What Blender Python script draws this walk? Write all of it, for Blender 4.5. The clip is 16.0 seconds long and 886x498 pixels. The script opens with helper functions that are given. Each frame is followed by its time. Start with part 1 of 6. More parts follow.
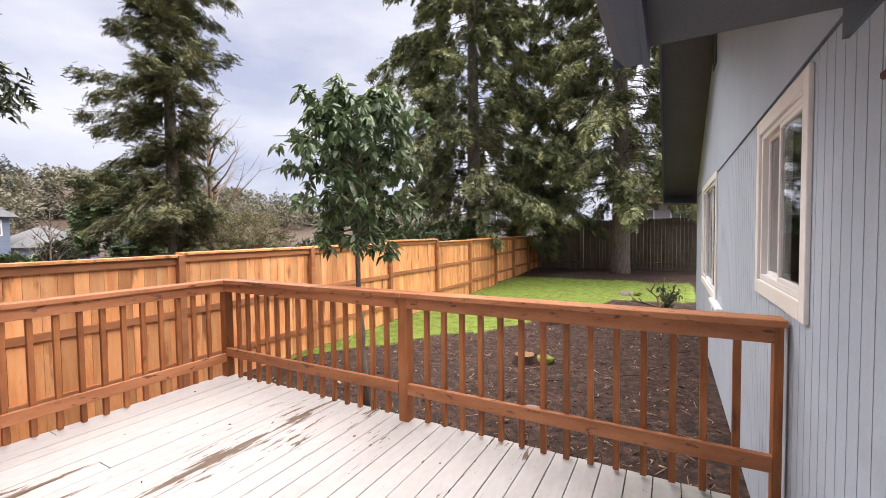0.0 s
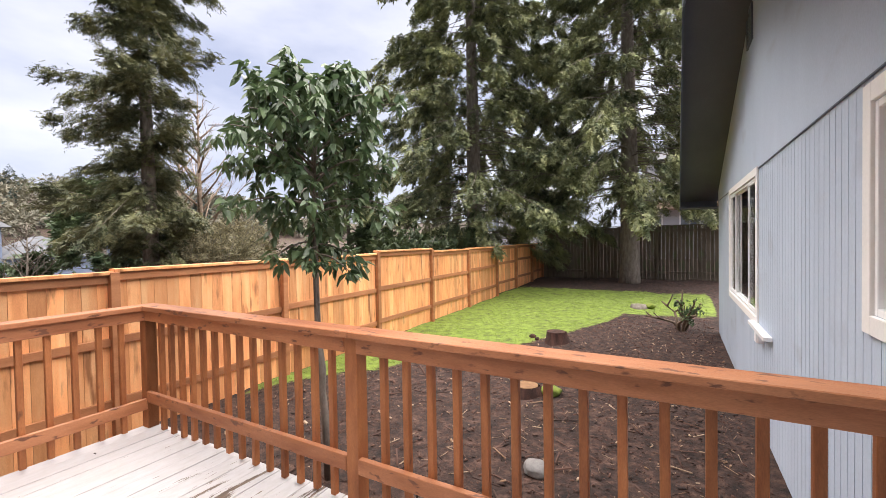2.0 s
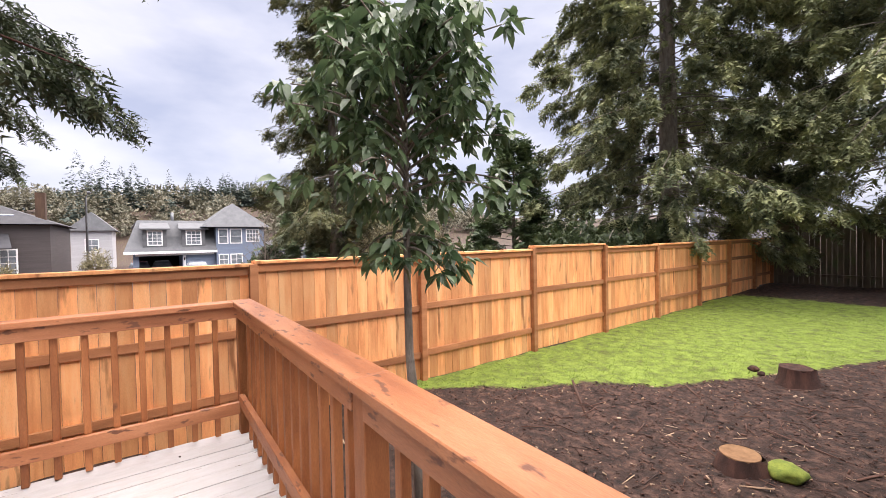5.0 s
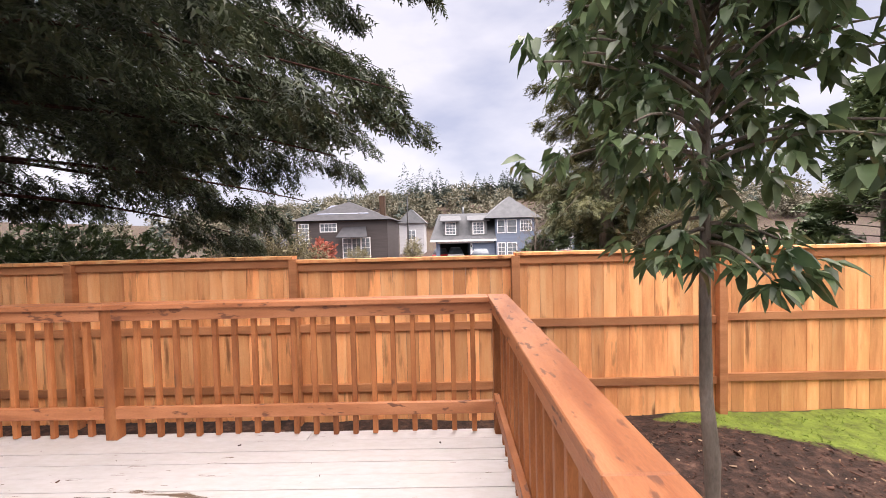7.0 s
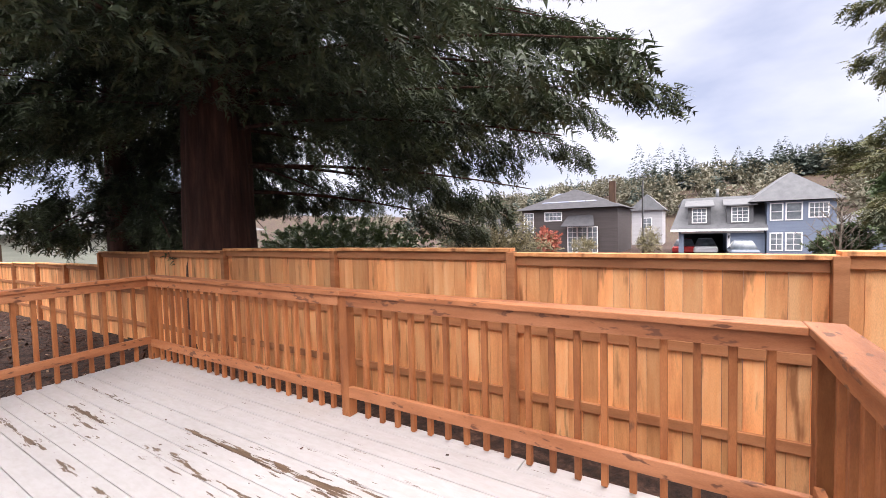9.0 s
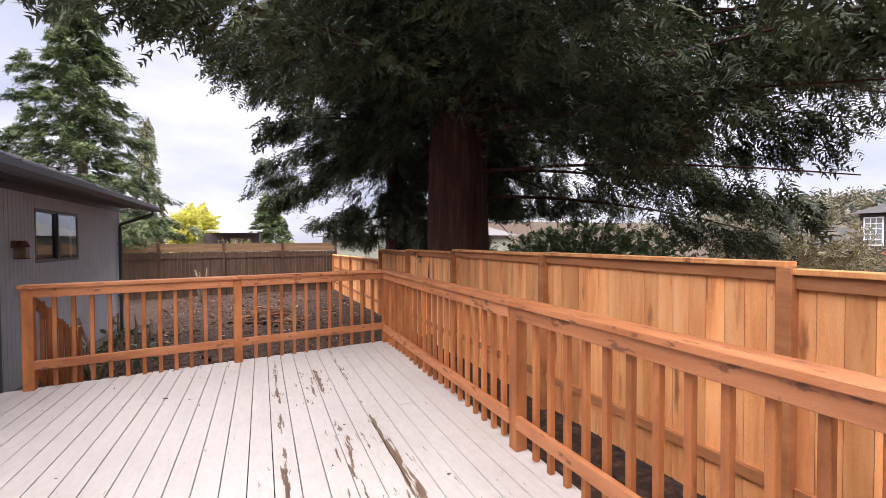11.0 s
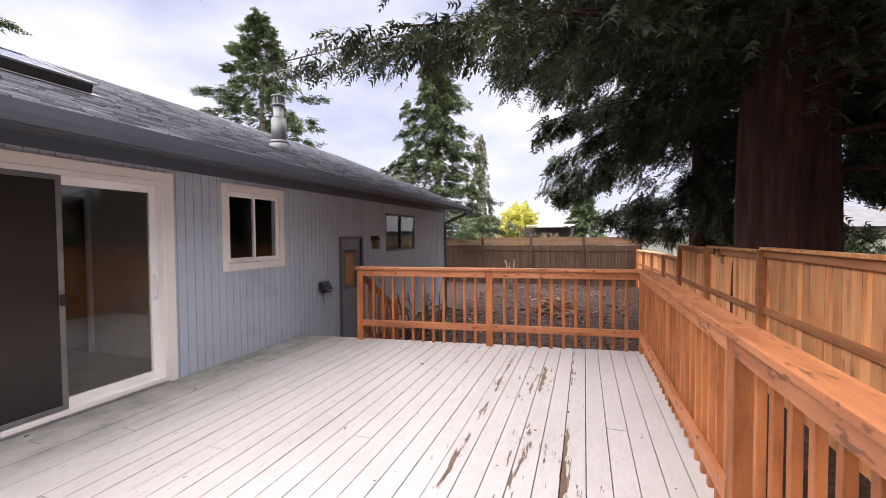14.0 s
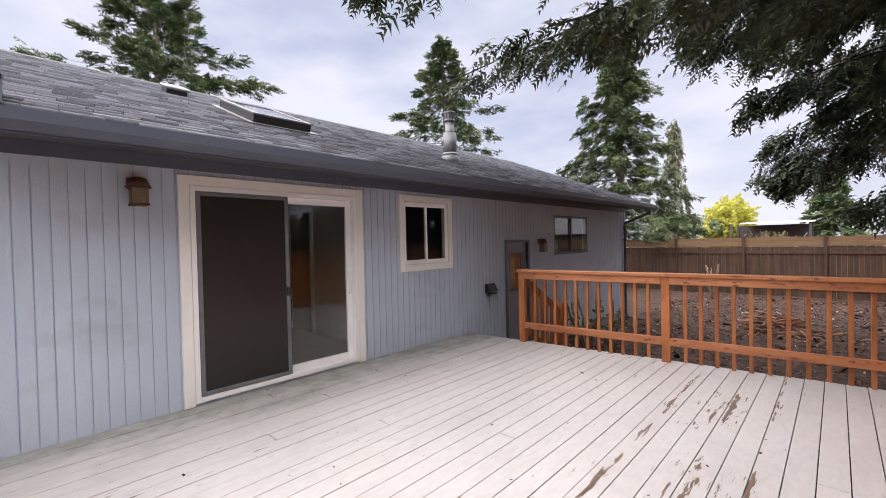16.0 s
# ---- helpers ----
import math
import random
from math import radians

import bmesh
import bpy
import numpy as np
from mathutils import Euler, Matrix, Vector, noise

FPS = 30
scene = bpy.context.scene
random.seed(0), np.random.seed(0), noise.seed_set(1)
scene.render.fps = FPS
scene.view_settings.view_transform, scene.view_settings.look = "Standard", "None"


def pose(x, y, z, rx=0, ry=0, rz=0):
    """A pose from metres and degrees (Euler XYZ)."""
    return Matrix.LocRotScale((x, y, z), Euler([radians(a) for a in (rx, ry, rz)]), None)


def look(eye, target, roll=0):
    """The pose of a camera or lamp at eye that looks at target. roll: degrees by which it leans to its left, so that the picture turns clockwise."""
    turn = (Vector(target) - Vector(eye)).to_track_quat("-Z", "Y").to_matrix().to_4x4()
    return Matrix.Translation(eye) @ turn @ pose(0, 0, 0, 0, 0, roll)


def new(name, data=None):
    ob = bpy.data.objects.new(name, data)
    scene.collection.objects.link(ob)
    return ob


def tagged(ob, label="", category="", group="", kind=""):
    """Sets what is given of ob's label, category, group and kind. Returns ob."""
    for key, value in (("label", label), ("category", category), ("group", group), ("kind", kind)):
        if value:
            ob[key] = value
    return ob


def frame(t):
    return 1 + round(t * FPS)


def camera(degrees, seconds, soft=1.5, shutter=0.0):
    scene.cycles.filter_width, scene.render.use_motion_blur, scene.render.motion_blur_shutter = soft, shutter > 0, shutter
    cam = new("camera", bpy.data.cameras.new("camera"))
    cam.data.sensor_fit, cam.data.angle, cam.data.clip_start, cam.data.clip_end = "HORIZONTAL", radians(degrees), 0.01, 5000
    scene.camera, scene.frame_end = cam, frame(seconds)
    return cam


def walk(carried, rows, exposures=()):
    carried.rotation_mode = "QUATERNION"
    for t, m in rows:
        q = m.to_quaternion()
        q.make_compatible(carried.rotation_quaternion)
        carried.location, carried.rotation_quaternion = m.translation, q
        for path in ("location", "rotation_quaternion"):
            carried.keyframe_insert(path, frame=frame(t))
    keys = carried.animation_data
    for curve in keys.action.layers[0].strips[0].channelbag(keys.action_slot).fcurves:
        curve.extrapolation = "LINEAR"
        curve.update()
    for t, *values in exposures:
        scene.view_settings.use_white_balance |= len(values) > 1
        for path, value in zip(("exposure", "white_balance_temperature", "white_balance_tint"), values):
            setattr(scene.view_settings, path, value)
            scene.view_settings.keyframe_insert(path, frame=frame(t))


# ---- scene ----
cam = camera(94.2, 16.0, 0.9)
PATH = [
    (0, (0.023, -0.069, 1.505), (-0.943, 1.68, 1.426), -0.7),
    (0.5, (-0.03, 0.143, 1.513), (-0.978, 1.903, 1.445), -0.9),
    (1, (-0.034, 0.432, 1.524), (-0.981, 2.193, 1.474), -1.0),
    (1.5, (-0.103, 0.618, 1.528), (-1.052, 2.379, 1.481), -1.0),
    (2, (-0.222, 0.846, 1.541), (-1.206, 2.587, 1.498), -1.0),
    (2.5, (-0.279, 1.072, 1.547), (-1.329, 2.773, 1.509), -0.9),
    (3, (-0.324, 1.304, 1.54), (-1.452, 2.955, 1.506), -1.0),
    (5.5, (-0.647, 2.208, 1.479), (-2.429, 3.114, 1.426), -1.2),
    (6, (-0.731, 2.303, 1.482), (-2.642, 2.89, 1.42), -1.3),
    (6.5, (-0.882, 2.307, 1.483), (-2.862, 2.578, 1.414), -1.3),
    (7, (-1.06, 2.292, 1.5), (-3.059, 2.26, 1.431), -1.4),
    (7.5, (-1.219, 2.312, 1.489), (-3.191, 1.988, 1.423), -1.5),
    (8, (-1.4, 2.274, 1.495), (-3.317, 1.707, 1.425), -1.3),
    (8.5, (-1.514, 2.199, 1.518), (-3.347, 1.403, 1.432), -1.4),
    (9, (-1.697, 2.137, 1.512), (-3.4, 1.094, 1.417), -1.5),
    (11.5, (-2.704, 2.047, 1.448), (-3.224, 0.116, 1.389), -0.4),
    (12, (-2.877, 1.982, 1.47), (-3.11, -0.002, 1.389), -0.9),
    (12.5, (-3.065, 2.022, 1.465), (-3.039, 0.023, 1.392), -0.7),
    (13, (-3.253, 2.064, 1.47), (-2.999, 0.082, 1.399), -0.4),
    (13.5, (-3.353, 2.0, 1.473), (-2.897, 0.054, 1.404), -0.4),
    (14, (-3.442, 1.935, 1.471), (-2.792, 0.045, 1.407), -0.4),
    (14.5, (-3.484, 1.885, 1.474), (-2.632, 0.076, 1.417), -0.5),
    (15, (-3.565, 1.842, 1.474), (-2.512, 0.143, 1.424), -0.7),
    (15.5, (-3.65, 1.821, 1.472), (-2.405, 0.256, 1.429), -1.0),
    (16, (-3.698, 1.832, 1.461), (-2.315, 0.388, 1.427), -1.3),
]
walk(cam, [(t, look(eye, target, roll)) for t, eye, target, roll in PATH],
     [(0, 1.1, 6550, 13), (3, 1.25, 6350, 12), (5.5, 1.13, 6500, 16), (7, 1.12, 6650, 17), (9, 1.2, 6350, 15), (12.5, 1.2, 6600, 16), (14.5, 1.17, 6400, 16), (16, 1.0, 6400, 14)])


# ---- light ----
world = bpy.data.worlds.new("world")
scene.world = world
world.use_nodes = True


def build_sky():
    nt = world.node_tree
    nt.nodes.clear()
    out = nt.nodes.new("ShaderNodeOutputWorld")
    bg = nt.nodes.new("ShaderNodeBackground")
    sky = nt.nodes.new("ShaderNodeTexSky")
    sky.sky_type = 'NISHITA'
    sky.sun_disc = False
    sky.sun_elevation, sky.sun_rotation = radians(77), radians(75)
    coord = nt.nodes.new("ShaderNodeTexCoord")
    mapping = nt.nodes.new("ShaderNodeMapping")
    mapping.inputs["Scale"].default_value = (1.0, 1.0, 2.6)
    noise_a = nt.nodes.new("ShaderNodeTexNoise")
    noise_a.inputs["Scale"].default_value = 2.2
    noise_a.inputs["Detail"].default_value = 6
    noise_a.inputs["Roughness"].default_value = 0.5
    ramp = nt.nodes.new("ShaderNodeValToRGB")
    ramp.color_ramp.elements[0].position, ramp.color_ramp.elements[0].color = 0.36, (2.75, 2.95, 3.75, 1)
    ramp.color_ramp.elements[1].position, ramp.color_ramp.elements[1].color = 0.60, (4.65, 4.65, 5.0, 1)
    mix = nt.nodes.new("ShaderNodeMix")
    mix.data_type = 'RGBA'
    mix.inputs[0].default_value = 0.88
    nt.links.new(coord.outputs["Generated"], mapping.inputs[0])
    nt.links.new(mapping.outputs[0], noise_a.inputs["Vector"])
    nt.links.new(noise_a.outputs[0], ramp.inputs[0])
    nt.links.new(sky.outputs[0], mix.inputs[6])
    nt.links.new(ramp.outputs[0], mix.inputs[7])
    nt.links.new(mix.outputs[2], bg.inputs[0])
    bg.inputs[1].default_value = 0.1
    nt.links.new(bg.outputs[0], out.inputs[0])


build_sky()
sun_data = bpy.data.lights.new("sun", 'SUN')
sun_data.energy, sun_data.angle, sun_data.color = 5.9, radians(115), (1.0, 0.93, 0.86)
sun = new("sun", sun_data)
sun.matrix_world = look((0.4, 2.4, 10), (0, 0, 0))

# ---- materials ----


def material(name, colours, scale=(3, 3, 3), rough=0.7, bump=0.15, fine=40.0, vary=0.0, metal=0.0, spots=None, contrast=(0.3, 0.7), grainy=0.35):
    """Two scales of noise over the given colours; vary: spread of lightness from piece to piece; spots: (colour, scale, low, high) stains."""
    m = bpy.data.materials.new(name)
    m.use_nodes = True
    nt = m.node_tree
    b = nt.nodes["Principled BSDF"]
    coord = nt.nodes.new("ShaderNodeTexCoord")
    geo = nt.nodes.new("ShaderNodeObjectInfo")
    shift = nt.nodes.new("ShaderNodeVectorMath")
    shift.operation = 'MULTIPLY_ADD'
    mul = nt.nodes.new("ShaderNodeVectorMath")
    mul.operation = 'SCALE'
    mul.inputs[0].default_value = (13.7, 7.3, 9.1)
    nt.links.new(geo.outputs["Random"], mul.inputs[3])
    shift.inputs[1].default_value = scale
    nt.links.new(coord.outputs["Object"], shift.inputs[0])
    nt.links.new(mul.outputs[0], shift.inputs[2])
    big = nt.nodes.new("ShaderNodeTexNoise")
    big.inputs["Scale"].default_value = 1.0
    big.inputs["Detail"].default_value = 6
    big.inputs["Roughness"].default_value = 0.62
    small = nt.nodes.new("ShaderNodeTexNoise")
    small.inputs["Scale"].default_value = fine / max(1.0, min(scale))
    small.inputs["Detail"].default_value = 4
    nt.links.new(shift.outputs[0], big.inputs["Vector"])
    nt.links.new(shift.outputs[0], small.inputs["Vector"])
    ramp = nt.nodes.new("ShaderNodeValToRGB")
    while len(ramp.color_ramp.elements) < len(colours):
        ramp.color_ramp.elements.new(0.5)
    for n, (e, c) in enumerate(zip(ramp.color_ramp.elements, colours)):
        e.position = contrast[0] + (contrast[1] - contrast[0]) * n / max(1, len(colours) - 1)
        e.color = (*c, 1)
    nt.links.new(big.outputs[0], ramp.inputs[0])
    hsv = nt.nodes.new("ShaderNodeHueSaturation")
    val = nt.nodes.new("ShaderNodeMath")
    val.operation = 'MULTIPLY_ADD'
    val.inputs[1].default_value = vary
    val.inputs[2].default_value = 1.0 - vary / 2
    nt.links.new(geo.outputs["Random"], val.inputs[0])
    nt.links.new(val.outputs[0], hsv.inputs["Value"])
    nt.links.new(ramp.outputs[0], hsv.inputs["Color"])
    last = hsv.outputs[0]
    grain = nt.nodes.new("ShaderNodeMix")
    grain.data_type, grain.blend_type = 'RGBA', 'MULTIPLY'
    grain.inputs[0].default_value = grainy
    gr = nt.nodes.new("ShaderNodeValToRGB")
    gr.color_ramp.elements[0].position, gr.color_ramp.elements[0].color = 0.3, (0.55, 0.55, 0.55, 1)
    gr.color_ramp.elements[1].position, gr.color_ramp.elements[1].color = 0.65, (1.1, 1.1, 1.1, 1)
    nt.links.new(small.outputs[0], gr.inputs[0])
    nt.links.new(last, grain.inputs[6])
    nt.links.new(gr.outputs[0], grain.inputs[7])
    last = grain.outputs[2]
    if spots:
        colour, sc, low, high = spots
        sp = nt.nodes.new("ShaderNodeTexNoise")
        sp.inputs["Detail"].default_value = 5
        sp.inputs["Scale"].default_value = 1.0
        sv = nt.nodes.new("ShaderNodeVectorMath")
        sv.operation = 'MULTIPLY_ADD'
        sv.inputs[1].default_value = sc
        nt.links.new(coord.outputs["Object"], sv.inputs[0])
        nt.links.new(mul.outputs[0], sv.inputs[2])
        nt.links.new(sv.outputs[0], sp.inputs["Vector"])
        mr = nt.nodes.new("ShaderNodeMapRange")
        mr.inputs[1].default_value, mr.inputs[2].default_value = low, high
        nt.links.new(sp.outputs[0], mr.inputs[0])
        mx = nt.nodes.new("ShaderNodeMix")
        mx.data_type = 'RGBA'
        nt.links.new(mr.outputs[0], mx.inputs[0])
        nt.links.new(last, mx.inputs[6])
        mx.inputs[7].default_value = (*colour, 1)
        last = mx.outputs[2]
    nt.links.new(last, b.inputs["Base Color"])
    b.inputs["Roughness"].default_value = rough
    b.inputs["Metallic"].default_value = metal
    if bump:
        bp = nt.nodes.new("ShaderNodeBump")
        bp.inputs["Strength"].default_value = bump
        bp.inputs["Distance"].default_value = 0.01
        nt.links.new(small.outputs[0], bp.inputs["Height"])
        nt.links.new(bp.outputs[0], b.inputs["Normal"])
    return m


def leaf_material(name, dark, light, rough=0.55, through_leaf=0.25, clump=0.0):
    """Leaves that differ one by one and, with clump, from twig to twig (clump: how many patches a metre)."""
    m = bpy.data.materials.new(name)
    m.use_nodes = True
    nt = m.node_tree
    b = nt.nodes["Principled BSDF"]
    geo = nt.nodes.new("ShaderNodeNewGeometry")
    ramp = nt.nodes.new("ShaderNodeValToRGB")
    ramp.color_ramp.elements[0].color, ramp.color_ramp.elements[1].color = (*dark, 1), (*light, 1)
    value = geo.outputs["Random Per Island"]
    if clump:
        coord = nt.nodes.new("ShaderNodeTexCoord")
        patch = nt.nodes.new("ShaderNodeTexNoise")
        patch.inputs["Scale"].default_value, patch.inputs["Detail"].default_value = clump, 3
        nt.links.new(coord.outputs["Object"], patch.inputs["Vector"])
        wide = nt.nodes.new("ShaderNodeMapRange")
        wide.inputs[1].default_value, wide.inputs[2].default_value, wide.inputs[4].default_value = 0.38, 0.66, 0.7
        nt.links.new(patch.outputs[0], wide.inputs[0])
        both = nt.nodes.new("ShaderNodeMath")
        both.operation = 'MULTIPLY_ADD'
        both.inputs[1].default_value = 0.3
        nt.links.new(value, both.inputs[0])
        nt.links.new(wide.outputs[0], both.inputs[2])
        value = both.outputs[0]
    nt.links.new(value, ramp.inputs[0])
    nt.links.new(ramp.outputs[0], b.inputs["Base Color"])
    b.inputs["Roughness"].default_value = rough
    tr = nt.nodes.new("ShaderNodeBsdfTranslucent")
    nt.links.new(ramp.outputs[0], tr.inputs[0])
    mx = nt.nodes.new("ShaderNodeMixShader")
    mx.inputs[0].default_value = through_leaf
    nt.links.new(b.outputs[0], mx.inputs[1])
    nt.links.new(tr.outputs[0], mx.inputs[2])
    nt.links.new(mx.outputs[0], nt.nodes["Material Output"].inputs[0])
    return m


def glass_material(name, tint, rough=0.02):
    m = bpy.data.materials.new(name)
    m.use_nodes = True
    b = m.node_tree.nodes["Principled BSDF"]
    b.inputs["Base Color"].default_value = (*tint, 1)
    b.inputs["Roughness"].default_value = rough
    b.inputs["Transmission Weight"].default_value = 1.0
    b.inputs["IOR"].default_value = 1.5
    return m


CEDAR = material("cedar", [(0.62, 0.235, 0.085), (0.83, 0.385, 0.155), (0.90, 0.505, 0.24)], (7, 7, 0.9), 0.7, 0.12, 60, 0.55,
                 spots=((0.30, 0.12, 0.045), (9, 9, 1.6), 0.60, 0.72))
CEDAR_TRIM = material("cedar_trim", [(0.30, 0.115, 0.045), (0.40, 0.165, 0.068), (0.48, 0.215, 0.095)], (5, 1.2, 8), 0.75, 0.12, 50, 0.3)
STAIN = material("stained_wood", [(0.22, 0.068, 0.02), (0.36, 0.125, 0.04), (0.47, 0.18, 0.062)], (9, 9, 2.0), 0.6, 0.15, 60, 0.25,
                 spots=((0.13, 0.05, 0.02), (14, 14, 5), 0.66, 0.74))
RAIL_Y = material("stained_wood_cap", [(0.29, 0.095, 0.036), (0.43, 0.165, 0.068), (0.53, 0.225, 0.105)], (9, 1.6, 9), 0.55, 0.18, 60, 0.2,
                  spots=((0.16, 0.06, 0.03), (24, 9, 24), 0.60, 0.66))
RAIL_X = material("stained_wood_cap_x", [(0.29, 0.095, 0.036), (0.43, 0.165, 0.068), (0.53, 0.225, 0.105)], (1.6, 9, 9), 0.55, 0.18, 60, 0.2,
                  spots=((0.16, 0.06, 0.03), (9, 24, 24), 0.60, 0.66))
OLD_FENCE = material("weathered_wood", [(0.075, 0.06, 0.04), (0.12, 0.095, 0.065), (0.165, 0.13, 0.09)], (6, 6, 1), 0.85, 0.2, 50, 0.4,
                     spots=((0.09, 0.11, 0.05), (3, 3, 2), 0.55, 0.7))
SOUTH_FENCE = material("aged_cedar", [(0.04, 0.021, 0.012), (0.062, 0.033, 0.019), (0.088, 0.048, 0.028)], (6, 6, 1), 0.8, 0.2, 50, 0.4)
BAND_WOOD = material("tan_weathered_wood", [(0.15, 0.088, 0.046), (0.22, 0.135, 0.075)], (1, 6, 8), 0.8, 0.2, 50, 0.2)
SIDING = material("grey_blue_paint", [(0.45, 0.525, 0.635), (0.51, 0.585, 0.695)], (1.5, 1.5, 0.7), 0.6, 0.1, 70, 0.06,
                  spots=((0.37, 0.41, 0.48), (1.2, 1.2, 2.5), 0.6, 0.8), grainy=0.15)
FASCIA = material("slate_paint", [(0.085, 0.107, 0.15), (0.11, 0.133, 0.178)], (2, 1, 2), 0.45, 0.08, 50, 0.05, grainy=0.12)
SOFFIT = material("soffit_paint", [(0.085, 0.09, 0.105), (0.11, 0.115, 0.13)], (2, 1, 2), 0.65, 0.08, 50, 0.05)
TRIM = material("cream_trim_paint", [(0.85, 0.83, 0.80), (0.90, 0.885, 0.865)], (3, 3, 3), 0.55, 0.05, 60, 0.05, grainy=0.08)
VINYL = material("white_vinyl", [(0.87, 0.87, 0.88), (0.91, 0.91, 0.91)], (3, 3, 3), 0.35, 0.02, 60, 0.0, grainy=0.03)
SHINGLE = material("asphalt_shingle", [(0.045, 0.045, 0.052), (0.085, 0.085, 0.095), (0.14, 0.14, 0.15)], (9, 9, 9), 0.9, 0.4, 160, 0.5)
CONCRETE = material("concrete", [(0.28, 0.27, 0.26), (0.38, 0.37, 0.36)], (3, 3, 3), 0.9, 0.2, 60)
BARK = material("redwood_bark", [(0.025, 0.011, 0.008), (0.06, 0.026, 0.019), (0.12, 0.054, 0.038)], (9, 9, 0.9), 0.95, 0.9, 30)
GREY_BARK = material("grey_bark", [(0.12, 0.10, 0.08), (0.20, 0.17, 0.14), (0.28, 0.24, 0.20)], (12, 12, 4), 0.9, 0.6, 40)
REDWOOD_LEAF = leaf_material("redwood_needles", (0.02, 0.033, 0.018), (0.11, 0.14, 0.07), 0.55, 0.12, 2.0)
SPRUCE_LEAF = leaf_material("spruce_needles", (0.04, 0.06, 0.03), (0.40, 0.42, 0.20), 0.6, 0.15, 1.6)
PINE_LEAF = leaf_material("pine_needles", (0.045, 0.06, 0.03), (0.26, 0.26, 0.12), 0.6, 0.15, 2.0)
FIR_LEAF = leaf_material("fir_needles", (0.035, 0.065, 0.032), (0.19, 0.25, 0.11), 0.6, 0.15, 1.2)
YOUNG_LEAF = leaf_material("broad_leaf", (0.04, 0.075, 0.033), (0.17, 0.24, 0.11), 0.34, 0.25, 5.0)
METAL = material("galvanised_metal", [(0.15, 0.16, 0.17), (0.23, 0.24, 0.255)], (4, 4, 4), 0.5, 0.05, 40, 0, 0.4, grainy=0.15)
BLACK = material("black_plastic", [(0.012, 0.012, 0.013), (0.02, 0.02, 0.022)], (4, 4, 4), 0.4, 0.03, 40)
DARK_ROOM = material("dark_interior", [(0.05, 0.045, 0.04), (0.075, 0.07, 0.06)], (1, 1, 1), 0.9, 0.05, 20)
GLASS = glass_material("window_glass", (0.92, 0.95, 0.95))


def deck_paint():
    """White deck paint, worn through along the grain in patches."""
    m = bpy.data.materials.new("worn_deck_paint")
    m.use_nodes = True
    nt = m.node_tree
    b = nt.nodes["Principled BSDF"]
    coord = nt.nodes.new("ShaderNodeTexCoord")

    def noise_at(scale, detail, seed):
        mp = nt.nodes.new("ShaderNodeMapping")
        mp.inputs["Scale"].default_value, mp.inputs["Location"].default_value = scale, (seed, seed * 0.7, 0)
        tx = nt.nodes.new("ShaderNodeTexNoise")
        tx.inputs["Scale"].default_value, tx.inputs["Detail"].default_value = 1.0, detail
        tx.inputs["Roughness"].default_value = 0.65
        nt.links.new(coord.outputs["Object"], mp.inputs[0])
        nt.links.new(mp.outputs[0], tx.inputs["Vector"])
        return tx.outputs[0]

    def ramped(value, stops):
        r = nt.nodes.new("ShaderNodeValToRGB")
        while len(r.color_ramp.elements) < len(stops):
            r.color_ramp.elements.new(0.5)
        for e, (p, c) in zip(r.color_ramp.elements, stops):
            e.position, e.color = p, (*c, 1)
        nt.links.new(value, r.inputs[0])
        return r.outputs[0]

    def mixed(f, a, c):
        x = nt.nodes.new("ShaderNodeMix")
        x.data_type = 'RGBA'
        nt.links.new(f, x.inputs[0])
        nt.links.new(a, x.inputs[6])
        nt.links.new(c, x.inputs[7])
        return x.outputs[2]

    def maths(op, a, c):
        x = nt.nodes.new("ShaderNodeMath")
        x.operation = op
        for n, v in enumerate((a, c)):
            if isinstance(v, float):
                x.inputs[n].default_value = v
            else:
                nt.links.new(v, x.inputs[n])
        return x.outputs[0]

    paint = ramped(noise_at((1.3, 0.7, 1), 4, 3.1), [(0.3, (0.455, 0.442, 0.442)), (0.55, (0.53, 0.517, 0.52)), (0.75, (0.51, 0.485, 0.465))])
    dirt = ramped(noise_at((30, 9, 1), 4, 9.0), [(0.35, (0.86, 0.84, 0.81)), (0.6, (1, 1, 1))])
    mul = nt.nodes.new("ShaderNodeMix")
    mul.data_type, mul.blend_type = 'RGBA', 'MULTIPLY'
    mul.inputs[0].default_value = 0.6
    nt.links.new(paint, mul.inputs[6])
    nt.links.new(dirt, mul.inputs[7])
    wood = ramped(noise_at((60, 5, 1), 4, 5.0), [(0.3, (0.06, 0.04, 0.028)), (0.7, (0.20, 0.135, 0.09))])
    sep = nt.nodes.new("ShaderNodeSeparateXYZ")
    nt.links.new(coord.outputs["Object"], sep.inputs[0])
    by_wall = maths('MAXIMUM', maths('SUBTRACT', 1.0, maths('MULTIPLY', maths('ABSOLUTE', maths('ADD', sep.outputs[0], -0.5), 0.0), 0.7)), 0.0)
    grime = nt.nodes.new("ShaderNodeMapRange")
    grime.inputs[1].default_value, grime.inputs[2].default_value, grime.inputs[4].default_value = 0.20, 0.46, 0.95
    nt.links.new(maths('MULTIPLY', by_wall, noise_at((2.2, 1.1, 1), 5, 2.2)), grime.inputs[0])
    mould = ramped(noise_at((5, 5, 1), 5, 8.2), [(0.35, (0.23, 0.235, 0.21)), (0.65, (0.38, 0.385, 0.355))])
    painted = mixed(grime.outputs[0], mul.outputs[2], mould)
    flake = noise_at((26, 3.2, 1), 6, 1.7)
    where = noise_at((0.9, 0.5, 1), 2, 6.3)
    total = maths('ADD', maths('MULTIPLY', flake, 0.62), maths('MULTIPLY', where, 0.50))
